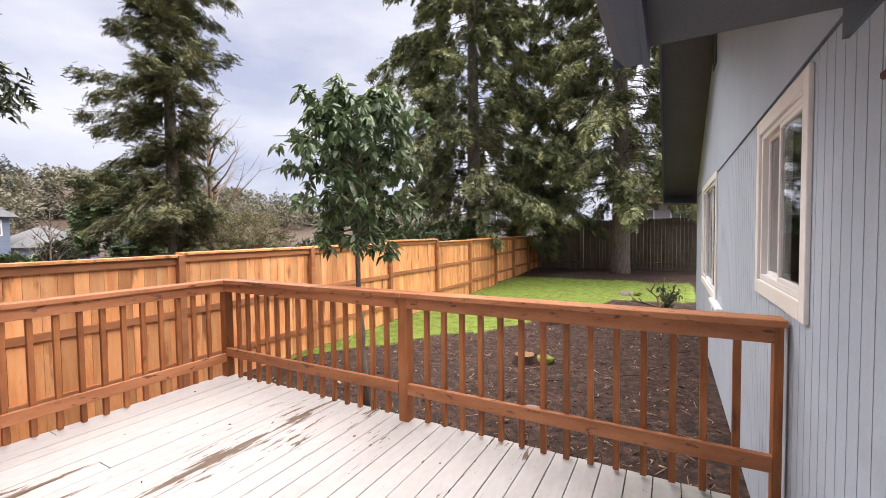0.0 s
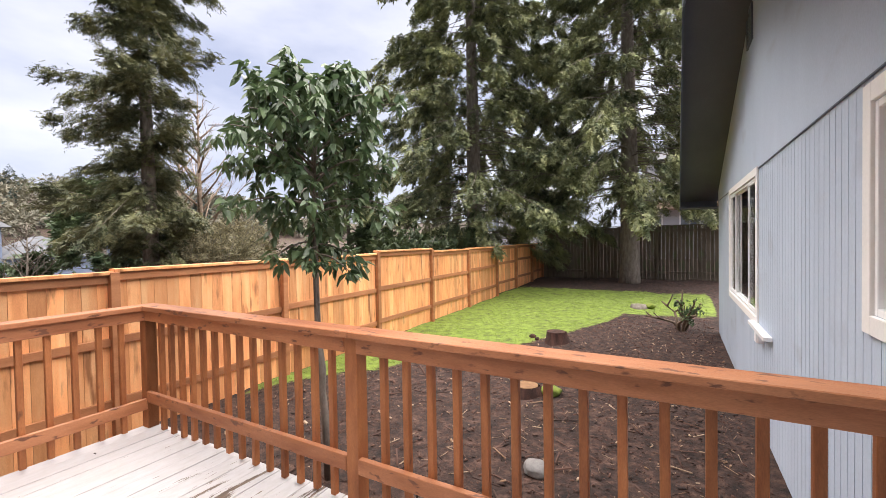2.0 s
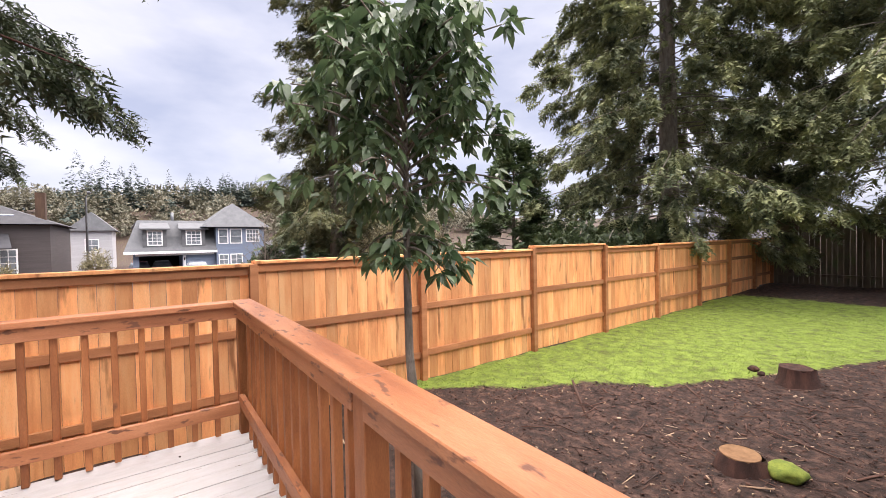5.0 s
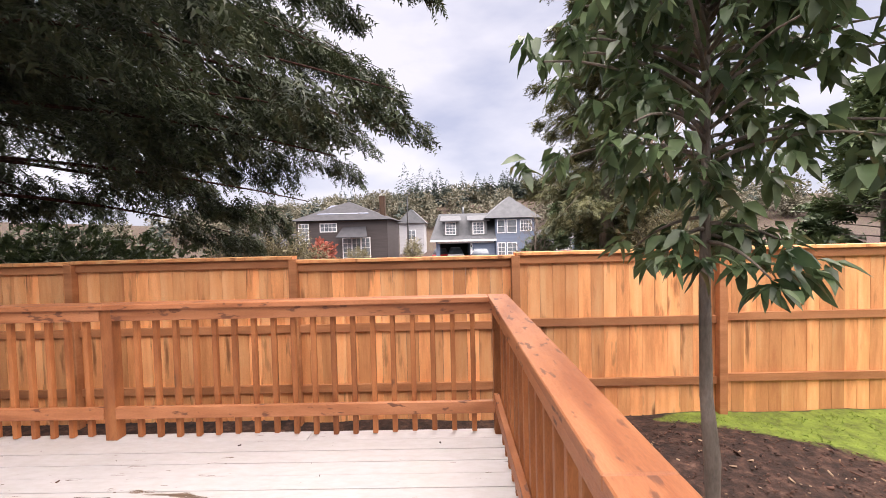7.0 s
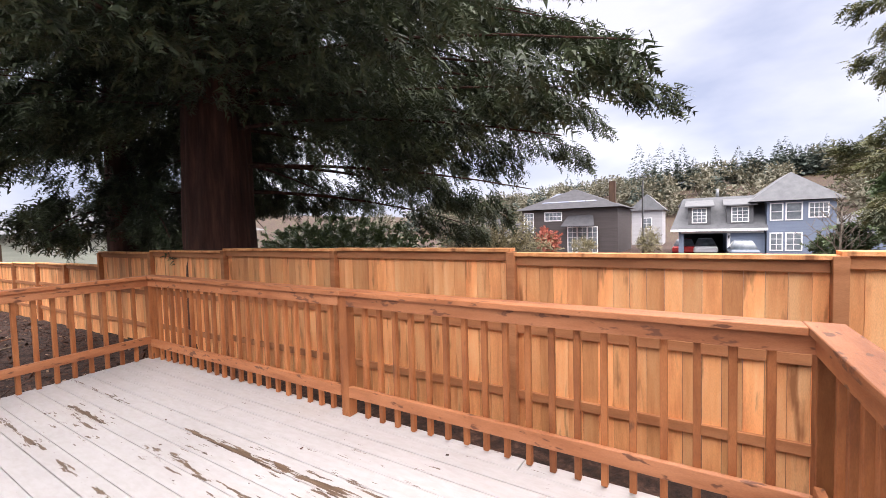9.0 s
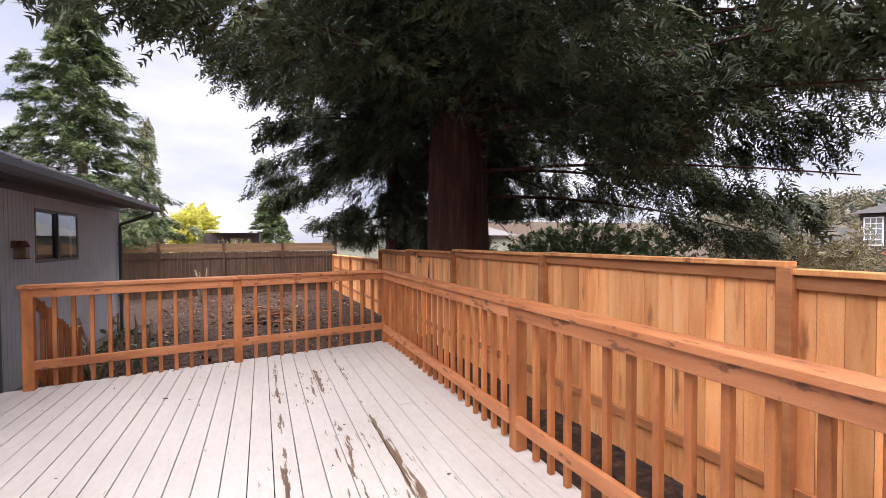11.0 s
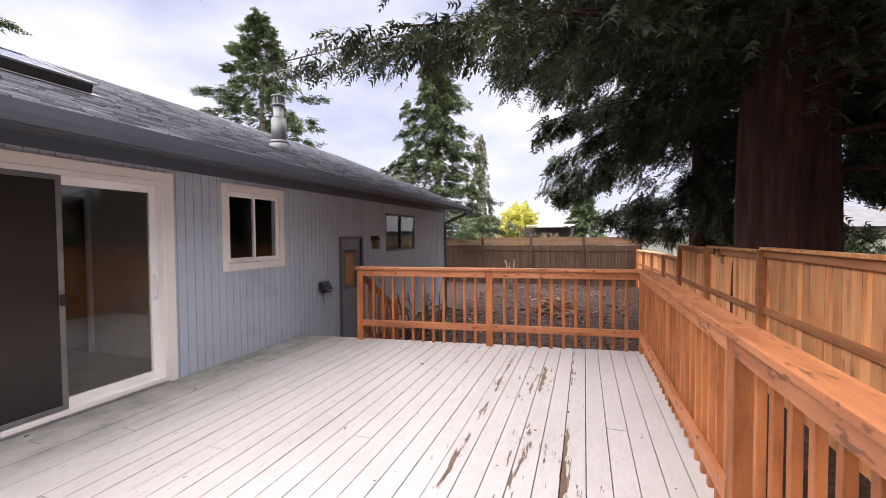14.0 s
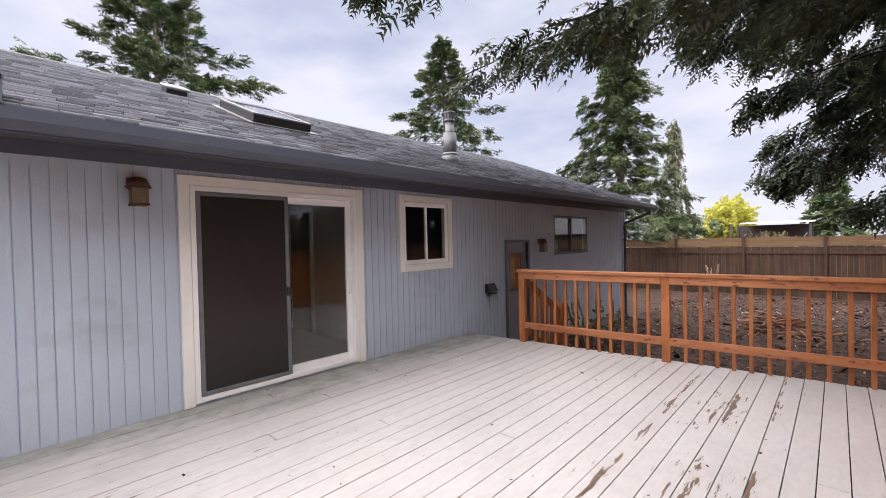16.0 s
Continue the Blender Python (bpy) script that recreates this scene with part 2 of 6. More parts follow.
    for x, half, gain in ((-2.64, 0.045, 0.13), (-3.33, 0.05, 0.09), (-3.05, 0.04, 0.06), (-2.15, 0.05, 0.07), (-2.85, 0.9, 0.03)):
        near = maths('SUBTRACT', 1.0, maths('MULTIPLY', maths('ABSOLUTE', maths('ADD', sep.outputs[0], -x), 0.0), 1.0 / half))
        total = maths('ADD', total, maths('MULTIPLY', maths('MAXIMUM', near, 0.0), gain))
    for x, y, half, gain in ((-2.65, 1.55, 0.85, 0.075), (-3.2, 0.6, 0.6, 0.05), (-1.9, 1.4, 0.4, 0.05)):
        dx, dy = maths('ABSOLUTE', maths('ADD', sep.outputs[0], -x), 0.0), maths('ABSOLUTE', maths('ADD', sep.outputs[1], -y), 0.0)
        near = maths('SUBTRACT', 1.0, maths('MULTIPLY', maths('ADD', dx, dy), 1.0 / half))
        total = maths('ADD', total, maths('MULTIPLY', maths('MAXIMUM', near, 0.0), gain))
    total = maths('MAXIMUM', total, maths('ADD', noise_at((48, 5, 1), 3, 4.4), 0.005))
    gone = nt.nodes.new("ShaderNodeMapRange")
    gone.inputs[1].default_value, gone.inputs[2].default_value = 0.70, 0.715
    nt.links.new(total, gone.inputs[0])
    nt.links.new(mixed(gone.outputs[0], painted, wood), b.inputs["Base Color"])
    b.inputs["Roughness"].default_value = 0.5
    bp = nt.nodes.new("ShaderNodeBump")
    bp.inputs["Strength"].default_value, bp.inputs["Distance"].default_value = 0.25, 0.004
    nt.links.new(maths('SUBTRACT', flake, gone.outputs[0]), bp.inputs["Height"])
    nt.links.new(bp.outputs[0], b.inputs["Normal"])
    return m


DECK = deck_paint()


def ground_material():
    """Bark mulch, a lawn along the north-west, moss between them, dry soil to the south."""
    m = bpy.data.materials.new("yard_ground")
    m.use_nodes = True
    nt = m.node_tree
    b = nt.nodes["Principled BSDF"]
    at = nt.nodes.new("ShaderNodeVertexColor")
    at.layer_name = "lawn"
    coord = nt.nodes.new("ShaderNodeTexCoord")

    def noise_out(scale, detail=6):
        tx = nt.nodes.new("ShaderNodeTexNoise")
        tx.inputs["Scale"].default_value, tx.inputs["Detail"].default_value, tx.inputs["Roughness"].default_value = scale, detail, 0.68
        nt.links.new(coord.outputs["Object"], tx.inputs["Vector"])
        return tx.outputs[0]

    def ramped(value, stops):
        r = nt.nodes.new("ShaderNodeValToRGB")
        while len(r.color_ramp.elements) < len(stops):
            r.color_ramp.elements.new(0.5)
        for e, (p, c) in zip(r.color_ramp.elements, stops):
            e.position, e.color = p, (*c, 1)
        nt.links.new(value, r.inputs[0])
        return r.outputs[0]

    soil = ramped(noise_out(9), [(0.34, (0.010, 0.0055, 0.004)), (0.5, (0.040, 0.0205, 0.0145)), (0.62, (0.088, 0.047, 0.034)), (0.74, (0.17, 0.10, 0.075))])
    grass = ramped(noise_out(6), [(0.3, (0.07, 0.075, 0.02)), (0.5, (0.15, 0.21, 0.03)), (0.7, (0.24, 0.33, 0.05))])
    edge = nt.nodes.new("ShaderNodeMath")
    edge.operation = 'MULTIPLY_ADD'
    nt.links.new(noise_out(4, 5), edge.inputs[0])
    edge.inputs[1].default_value = 0.9
    sub = nt.nodes.new("ShaderNodeMath")
    sub.operation = 'SUBTRACT'
    nt.links.new(at.outputs[0], sub.inputs[0])
    sub.inputs[1].default_value = 0.45
    nt.links.new(sub.outputs[0], edge.inputs[2])
    mr = nt.nodes.new("ShaderNodeMapRange")
    mr.inputs[1].default_value, mr.inputs[2].default_value = 0.42, 0.58
    nt.links.new(edge.outputs[0], mr.inputs[0])
    mx = nt.nodes.new("ShaderNodeMix")
    mx.data_type = 'RGBA'
    nt.links.new(mr.outputs[0], mx.inputs[0])
    nt.links.new(soil, mx.inputs[6])
    nt.links.new(grass, mx.inputs[7])
    nt.links.new(mx.outputs[2], b.inputs["Base Color"])
    b.inputs["Roughness"].default_value = 0.95
    bp = nt.nodes.new("ShaderNodeBump")
    bp.inputs["Strength"].default_value, bp.inputs["Distance"].default_value = 0.8, 0.03
    nt.links.new(noise_out(26), bp.inputs["Height"])
    nt.links.new(bp.outputs[0], b.inputs["Normal"])
    return m


GROUND = ground_material()

# ---- building helpers ----


def box(bm, x0, x1, y0, y1, z0, z1, m=None, bevel=0.0):
    """Adds a box, with its edges taken off by bevel."""
    tmp = bmesh.new()
    bmesh.ops.create_cube(tmp, size=1.0)
    bmesh.ops.scale(tmp, vec=(abs(x1 - x0), abs(y1 - y0), abs(z1 - z0)), verts=tmp.verts)
    bmesh.ops.translate(tmp, vec=((x0 + x1) / 2, (y0 + y1) / 2, (z0 + z1) / 2), verts=tmp.verts)
    if bevel:
        bmesh.ops.bevel(tmp, geom=tmp.edges[:], offset=bevel, segments=1, affect='EDGES')
    if m is not None:
        bmesh.ops.transform(tmp, matrix=m, verts=tmp.verts)
    add_to(bm, tmp)
    return bm


def add_to(bm, tmp):
    made = [bm.verts.new(v.co) for v in tmp.verts]
    tmp.verts.index_update()
    for f in tmp.faces:
        g = bm.faces.new([made[v.index] for v in f.verts])
        g.smooth = f.smooth
    tmp.free()


def tube(bm, points, radii, sides=10, cap=True):
    """A tube through points, with a radius at each."""
    rings = []
    pts = [Vector(p) for p in points]
    for n, p in enumerate(pts):
        d = (pts[min(n + 1, len(pts) - 1)] - pts[max(n - 1, 0)]).normalized()
        side = d.orthogonal().normalized() if abs(d.z) < 0.9 else Vector((1, 0, 0))
        side = (side - d * side.dot(d)).normalized()
        other = d.cross(side)
        rings.append([bm.verts.new(p + float(radii[n]) * (math.cos(a) * side + math.sin(a) * other)) for a in [2 * math.pi * k / sides for k in range(sides)]])
    for a, b in zip(rings, rings[1:]):
        for k in range(sides):
            f = bm.faces.new((a[k], a[(k + 1) % sides], b[(k + 1) % sides], b[k]))
            f.smooth = True
    if cap:
        bm.faces.new(rings[0][::-1])
        bm.faces.new(rings[-1])
    return bm


def mesh_of(bm, name):
    bmesh.ops.recalc_face_normals(bm, faces=bm.faces[:])
    me = bpy.data.meshes.new(name)
    bm.to_mesh(me)
    bm.free()
    return me


def part(name, bm, mat, parent=None, label=""):
    me = bm if isinstance(bm, bpy.types.Mesh) else mesh_of(bm, name)
    if not me.materials:
        me.materials.append(mat)
    ob = new(name, me)
    if parent is not None:
        ob.parent = parent
    if label:
        tagged(ob, label)
    return ob


def thing(name, label, category, at=(0, 0, 0), group="", kind=""):
    ob = new(name)
    ob.empty_display_size = 0.1
    ob.location = at
    return tagged(ob, label, category, group, kind)


def one(*args, **kw):
    return box(bmesh.new(), *args, **kw)


def from_arrays(name, verts, faces, mat, smooth=False):
    """A mesh from arrays of corners and equal-sized faces."""
    me = bpy.data.meshes.new(name)
    verts, faces = np.asarray(verts, np.float32), np.asarray(faces, np.int32)
    size = faces.shape[1]
    me.vertices.add(len(verts))
    me.vertices.foreach_set("co", verts.ravel())
    me.loops.add(faces.size)
    me.loops.foreach_set("vertex_index", faces.ravel())
    me.polygons.add(len(faces))
    me.polygons.foreach_set("loop_start", np.arange(0, faces.size, size, dtype=np.int32))
    me.polygons.foreach_set("loop_total", np.full(len(faces), size, np.int32))
    me.update(calc_edges=True)
    me.validate()
    me.materials.append(mat)
    return me


# ---- ground ----
WALL_X = 0.565
FENCE_X = -5.71


def ground_height(x, y):
    """Height of the yard: lowest beside the deck and to the south, rising a little to the north."""
    z = -0.62 + 0.012 * max(0.0, y - 3) + 0.02 * max(0.0, min(y, 20) - 12) * 0.9
    z -= 0.018 * max(0.0, min(-y, 18) - 3)
    if x < -7:
        z -= 0.03 * min(-7 - x, 14)
    if x < -70:
        z += 17.5 * (1 - math.cos(math.pi * min(1.0, (-70 - x) / 100))) / 2 * (0.75 + 0.25 * math.sin(y * 0.018 + 0.6))
    return z


LAWN_EDGE = [(-5.7, 4.3), (-5.0, 5.8), (-3.4, 7.7), (-2.1, 10.4), (-1.4, 12.6), (0.6, 12.9)]


def lawn_amount(x, y):
    """1 on the lawn, 0 on bare soil."""
    if x < FENCE_X or x > 0.6 or y < 2.4:
        return (0.37 if x < -60 else 0.3) if x < FENCE_X - 0.3 else 0.0
    edge = np.interp(x, [e[0] for e in LAWN_EDGE], [e[1] for e in LAWN_EDGE])
    return float(max(0.0, min(1.0, 0.5 + 0.9 * min(y - edge, (16.6 - y) * 0.7))))


def axis(parts):
    out = []
    for a, b, step in parts:
        n = max(1, round((b - a) / step))
        out += [a + (b - a) * k / n for k in range(n)]
    return out + [parts[-1][1]]


def build_ground():
    xs = axis([(-400, -200, 40), (-200, -60, 10), (-60, -8, 4), (-8, 2, 0.2), (2, 30, 4), (30, 400, 60)])
    ys = axis([(-400, -160, 40), (-160, -22, 8), (-22, 22, 0.25), (22, 160, 8), (160, 400, 60)])
    verts, faces = [], []
    for y in ys:
        for x in xs:
            bumps = 0.05 * noise.noise((x * 0.9, y * 0.9, 0)) + 0.02 * noise.noise((x * 3.1, y * 3.1, 5)) if -8 < x < 2 and abs(y) < 22 else 0
            verts.append((x, y, ground_height(x, y) + bumps))
    w = len(xs)
    for j in range(len(ys) - 1):
        for i in range(w - 1):
            faces.append((j * w + i, j * w + i + 1, j * w + i + 1 + w, j * w + i + w))
    me = from_arrays("ground", verts, faces, GROUND)
    me.polygons.foreach_set("use_smooth", np.ones(len(faces), bool))
    layer = me.color_attributes.new("lawn", 'FLOAT_COLOR', 'POINT')
    values = np.array([lawn_amount(v[0], v[1]) for v in verts], np.float32)
    layer.data.foreach_set("color", np.stack([values, values, values, np.ones_like(values)], 1).ravel())
    tagged(new("ground", me), "dark bark mulch and soil yard with a mossy green lawn", "ground", kind="structure")


build_ground()

# ---- house ----
ROOF_SLOPE = 0.405
EAVE_X, EAVE_Z = -0.08, 2.30
RIDGE_X = 4.4
SOUTH_Y, STEP_Y, NORTH_Y = -9.95, 1.9, 11.2
PITCH = 0.1016
OPENINGS = {  # y0, y1, z0, z1 of the rough openings in the long wall
    "door_1": (-1.08, 0.715, 0.03, 2.03),
    "window_1": (2.38, 3.42, 1.165, 2.13),
    "window_2": (6.50, 9.02, 0.63, 2.19),
    "window_3": (-2.725, -1.855, 1.155, 2.025),
    "window_4": (-7.55, -5.97, 1.14, 1.97),
    "door_2": (-4.93, -4.25, -0.56, 1.42),
}


def spans(y0, y1, z0, z1):
    """The heights left of a strip y0..y1, z0..z1 once the openings are cut out of it."""
    left = [(z0, z1)]
    for a, b, c, d in OPENINGS.values():
        if min(y1, b) - max(y0, a) > 0.001:
            left = [s for lo, hi in left for s in ((lo, min(hi, c)), (max(lo, d), hi)) if s[1] - s[0] > 0.002]
    return left


def gable_top(y):
    return EAVE_Z + 0.06 + ROOF_SLOPE * min(y - (STEP_Y - 0.3), NORTH_Y + 0.3 - y)


def build_wall():
    wall = tagged(new("wall_west"), "grey-blue painted grooved plywood siding on the house wall", "wall", kind="structure")
    cuts = sorted({SOUTH_Y, STEP_Y, NORTH_Y, *[v for o in OPENINGS.values() for v in o[:2]]})
    bm = bmesh.new()
    for a, b in zip(cuts, cuts[1:]):
        for lo, hi in spans(a, b, -0.55, 2.30):
            box(bm, WALL_X + 0.011, WALL_X + 0.13, a, b, lo, hi)
    part("wall_core", bm, SIDING, wall)
    # grooved sheets, twelve strips wide
    y = SOUTH_Y
    while y < NORTH_Y - 0.01:
        bm = bmesh.new()
        end = min(y + 12 * PITCH, NORTH_Y)
        k = y
        while k < end - 0.005:
            edges = [k + 0.0035, min(k + PITCH, end) - 0.0035]
            for o in OPENINGS.values():
                for v in o[:2]:
                    if edges[0] < v < edges[-1]:
                        edges.append(v)
            edges.sort()
            for a, b in zip(edges, edges[1:]):
                for lo, hi in spans(a, b, -0.50, 2.255):
                    box(bm, WALL_X, WALL_X + 0.012, a, b, lo, hi)
            k += PITCH
        part("siding_panel", bm, SIDING, wall)
        y = end
    # plain upper sheet in the gable, over a flashing strip
    bm = bmesh.new()
    n = 24
    top = [(STEP_Y - 0.02 + (NORTH_Y - STEP_Y + 0.02) * k / n) for k in range(n + 1)]
    front = [[bm.verts.new((x, v, z)) for v, z in [(v, 2.262) for v in top] + [(v, gable_top(v) - 0.02) for v in reversed(top)]] for x in (WALL_X - 0.006, WALL_X + 0.12)]
    bm.faces.new(front[0])
    bm.faces.new(front[1][::-1])
    m = len(front[0])
    for k in range(m):
        bm.faces.new((front[0][k], front[0][(k + 1) % m], front[1][(k + 1) % m], front[1][k]))
    part("gable_panel", bm, SIDING, wall)
    part("flashing", one(WALL_X - 0.012, WALL_X + 0.01, STEP_Y, NORTH_Y, 2.254, 2.262), FASCIA, wall)
    part("foundation", one(WALL_X + 0.03, WALL_X + 0.2, SOUTH_Y, NORTH_Y, -1.2, -0.50), CONCRETE, wall)
    other = tagged(new("wall_south"), "grey-blue painted end wall of the house", "wall", kind="structure")
    part("wall_core", one(WALL_X + 0.14, 8.4, SOUTH_Y + 0.02, SOUTH_Y + 0.14, -1.2, 2.3), SIDING, other)
    other = tagged(new("wall_north"), "grey-blue painted end wall of the house", "wall", kind="structure")
    part("wall_core", one(WALL_X + 0.14, 8.4, NORTH_Y - 0.14, NORTH_Y - 0.02, -1.2, 2.3), SIDING, other)
    other = tagged(new("wall_east"), "grey-blue painted far wall of the house", "wall", kind="structure")
    part("wall_core", one(8.3, 8.44, SOUTH_Y + 0.15, NORTH_Y - 0.15, -1.2, 2.3), SIDING, other)
    bm = one(WALL_X - 0.012, WALL_X + 0.06, SOUTH_Y - 0.012, SOUTH_Y + 0.09, -0.5, 2.25)
    part("corner_board", bm, SIDING, wall)


build_wall()


def room(name, y0, y1, z0, z1, depth, colours):
    """A room behind a window or door: floor, back and side walls, ceiling. Dark wall colours stand for its dimness."""
    ob = tagged(new(name), "dim empty room behind the glass", "room", kind="structure")
    x0, x1 = WALL_X + 0.135, WALL_X + depth
    part("floor", one(x0, x1, y0, y1, z0 - 0.05, z0), colours[0], ob)
    part("ceiling", one(x0, x1, y0, y1, z1, z1 + 0.05), colours[1], ob)
    part("wall", one(x1, x1 + 0.05, y0, y1, z0, z1), colours[1], ob)
    part("wall", one(x0, x1, y0 - 0.05, y0, z0, z1), colours[1], ob)
    part("wall", one(x0, x1, y1, y1 + 0.05, z0, z1), colours[1], ob)


CARPET = material("beige_carpet", [(0.28, 0.25, 0.22), (0.36, 0.33, 0.29)], (4, 4, 4), 0.95, 0.2, 120)
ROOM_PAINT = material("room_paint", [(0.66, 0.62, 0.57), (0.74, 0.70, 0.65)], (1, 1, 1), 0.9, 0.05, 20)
# Darker copy of the room paint, with the dimness of unlit rooms in its colour.
SHADED_PAINT = material("shaded_room_paint", [(0.16, 0.15, 0.14), (0.20, 0.185, 0.17)], (1, 1, 1), 0.9, 0.05, 20)
room("room_1", -1.6, 2.0, 0.0, 2.28, 4.2, (CARPET, ROOM_PAINT))
DOOR_X0, DOOR_X1 = 2.55, 3.35
inner = tagged(new("door_3"), "dark interior doorway with pale trim seen through the glass", "door", kind="structure")
part("door_leaf", one(DOOR_X0 + 0.06, DOOR_X1 - 0.06, -1.598, -1.57, 0.002, 2.0), DARK_ROOM, inner)
for a, b, z0, z1 in ((DOOR_X0, DOOR_X0 + 0.06, 0.002, 2.06), (DOOR_X1 - 0.06, DOOR_X1, 0.002, 2.06), (DOOR_X0 + 0.06, DOOR_X1 - 0.06, 2.0, 2.06)):
    part("trim_board", one(a, b, -1.598, -1.56, z0, z1), VINYL, inner)
# These three look dim through their darkened wall and ceiling colour.
room("room_2", -3.9, -1.7, 0.0, 2.28, 3.2, (CARPET, SHADED_PAINT))
room("room_3", 2.1, 5.2, 0.0, 2.28, 3.2, (CARPET, SHADED_PAINT))
room("room_4", 5.4, 10.6, 0.0, 2.28, 3.2, (CARPET, SHADED_PAINT))
room("room_5", -9.8, -4.0, -0.5, 2.28, 4.2, (CONCRETE, DARK_ROOM))


def ring(bm, x0, x1, y0, y1, z0, z1, w, wb=None, bevel=0.003):
    """Four boards round an opening y0..y1, z0..z1, w wide, on its inside."""
    wb = w if wb is None else wb
    box(bm, x0, x1, y0, y0 + w, z0, z1, bevel=bevel)
    box(bm, x0, x1, y1 - w, y1, z0, z1, bevel=bevel)
    box(bm, x0, x1, y0 + w, y1 - w, z1 - w, z1, bevel=bevel)
    if wb:
        box(bm, x0, x1, y0 + w, y1 - w, z0, z0 + wb, bevel=bevel)
    return bm


def sliding_window(name, opening, white=True, lights=(0, 0.5, 1)):
    y0, y1, z0, z1 = opening
    ob = tagged(new(name), "white vinyl sliding window with cream painted wood trim" if white else "dark aluminium sliding window set in grey-blue siding",
                "window", kind="structure")
    frame_mat = VINYL if white else FASCIA
    if white:
        for a, b, c, d in ((y0 - 0.09, y0, z0 - 0.09, z1 + 0.09), (y1, y1 + 0.09, z0 - 0.09, z1 + 0.09), (y0, y1, z1, z1 + 0.09), (y0, y1, z0 - 0.09, z0)):
            part("trim_board", one(WALL_X - 0.022, WALL_X - 0.001, a, b, c, d, bevel=0.003), TRIM, ob)
    w = 0.034 if white else 0.03
    part("window_frame", ring(bmesh.new(), WALL_X - 0.006, WALL_X + 0.09, y0 + 0.002, y1 - 0.002, z0 + 0.002, z1 - 0.002, w), frame_mat, ob)
    cuts = [y0 + w + (y1 - y0 - 2 * w) * c for c in lights]
    for k, (a, b) in enumerate(zip(cuts, cuts[1:])):
        a, b, x = max(a - 0.02, y0 + w), min(b + 0.02, y1 - w), WALL_X + (0.027 if k % 2 else -0.004)
        sash = part("sash", ring(bmesh.new(), x, x + 0.028, a, b, z0 + w, z1 - w, 0.028 if white else 0.022), frame_mat, ob)
        s = 0.027 if white else 0.021
        pane = part("pane", one(x + 0.010, x + 0.016, a + s, b - s, z0 + w + s, z1 - w - s), GLASS, sash)
        pane.visible_shadow = False
    return ob


sliding_window("window_1", OPENINGS["window_1"])
sliding_window("window_2", OPENINGS["window_2"], lights=(0, 0.25, 0.77, 1))
sliding_window("window_3", OPENINGS["window_3"])
sliding_window("window_4", OPENINGS["window_4"], white=False)

SCREEN = material("insect_screen", [(0.014, 0.0125, 0.012), (0.02, 0.018, 0.017)], (2, 2, 2), 0.35, 0.02, 300)


def patio_door():
    y0, y1, z0, z1 = OPENINGS["door_1"]
    ob = tagged(new("door_1"), "white vinyl sliding patio door with dark insect screen and cream trim", "door", kind="structure")
    t = 0.09
    for a, b, c, d in ((y0 - t, y0, 0.004, z1 + t), (y1, y1 + t, 0.004, z1 + t), (y0, y1, z1, z1 + t)):
        part("trim_board", one(WALL_X - 0.026, WALL_X - 0.001, a, b, c, d, bevel=0.003), TRIM, ob)
    part("door_frame", ring(bmesh.new(), WALL_X - 0.03, WALL_X + 0.10, y0 + 0.002, y1 - 0.002, z0, z1 - 0.002, 0.045), VINYL, ob)
    mid = (y0 + y1) / 2
    fixed = part("door_panel", ring(bmesh.new(), WALL_X + 0.045, WALL_X + 0.085, y0 + 0.045, mid + 0.035, z0 + 0.045, z1 - 0.047, 0.07), VINYL, ob)
    part("pane", one(WALL_X + 0.06, WALL_X + 0.07, y0 + 0.114, mid - 0.034, z0 + 0.114, z1 - 0.116), GLASS, fixed).visible_shadow = False
    back = part("door_panel", ring(bmesh.new(), WALL_X + 0.0, WALL_X + 0.04, mid - 0.035, y1 - 0.045, z0 + 0.045, z1 - 0.047, 0.07), VINYL, ob)
    part("pane", one(WALL_X + 0.015, WALL_X + 0.025, mid + 0.034, y1 - 0.114, z0 + 0.114, z1 - 0.116), GLASS, back).visible_shadow = False
    screen = part("screen_door", ring(bmesh.new(), WALL_X - 0.026, WALL_X - 0.008, mid - 0.03, y1 - 0.05, z0 + 0.05, z1 - 0.05, 0.04), METAL, ob)
    part("screen", one(WALL_X - 0.019, WALL_X - 0.016, mid + 0.008, y1 - 0.088, z0 + 0.088, z1 - 0.088), SCREEN, screen)
    part("latch", one(WALL_X - 0.05, WALL_X - 0.025, mid - 0.028, mid + 0.012, 0.93, 1.02, bevel=0.006), BLACK, screen)
    bm = bmesh.new()
    tube(bm, [(WALL_X + 0.044, y0 + 0.085, 0.86), (WALL_X + 0.01, y0 + 0.085, 0.90), (WALL_X + 0.01, y0 + 0.085, 1.06), (WALL_X + 0.044, y0 + 0.085, 1.10)], [0.012] * 4, 8)
    part("door_handle", bm, VINYL, fixed)


patio_door()


SLATE_DOOR = material("slate_blue_door_paint", [(0.19, 0.215, 0.27), (0.24, 0.265, 0.32)], (2, 2, 1), 0.45, 0.05, 50, grainy=0.12)


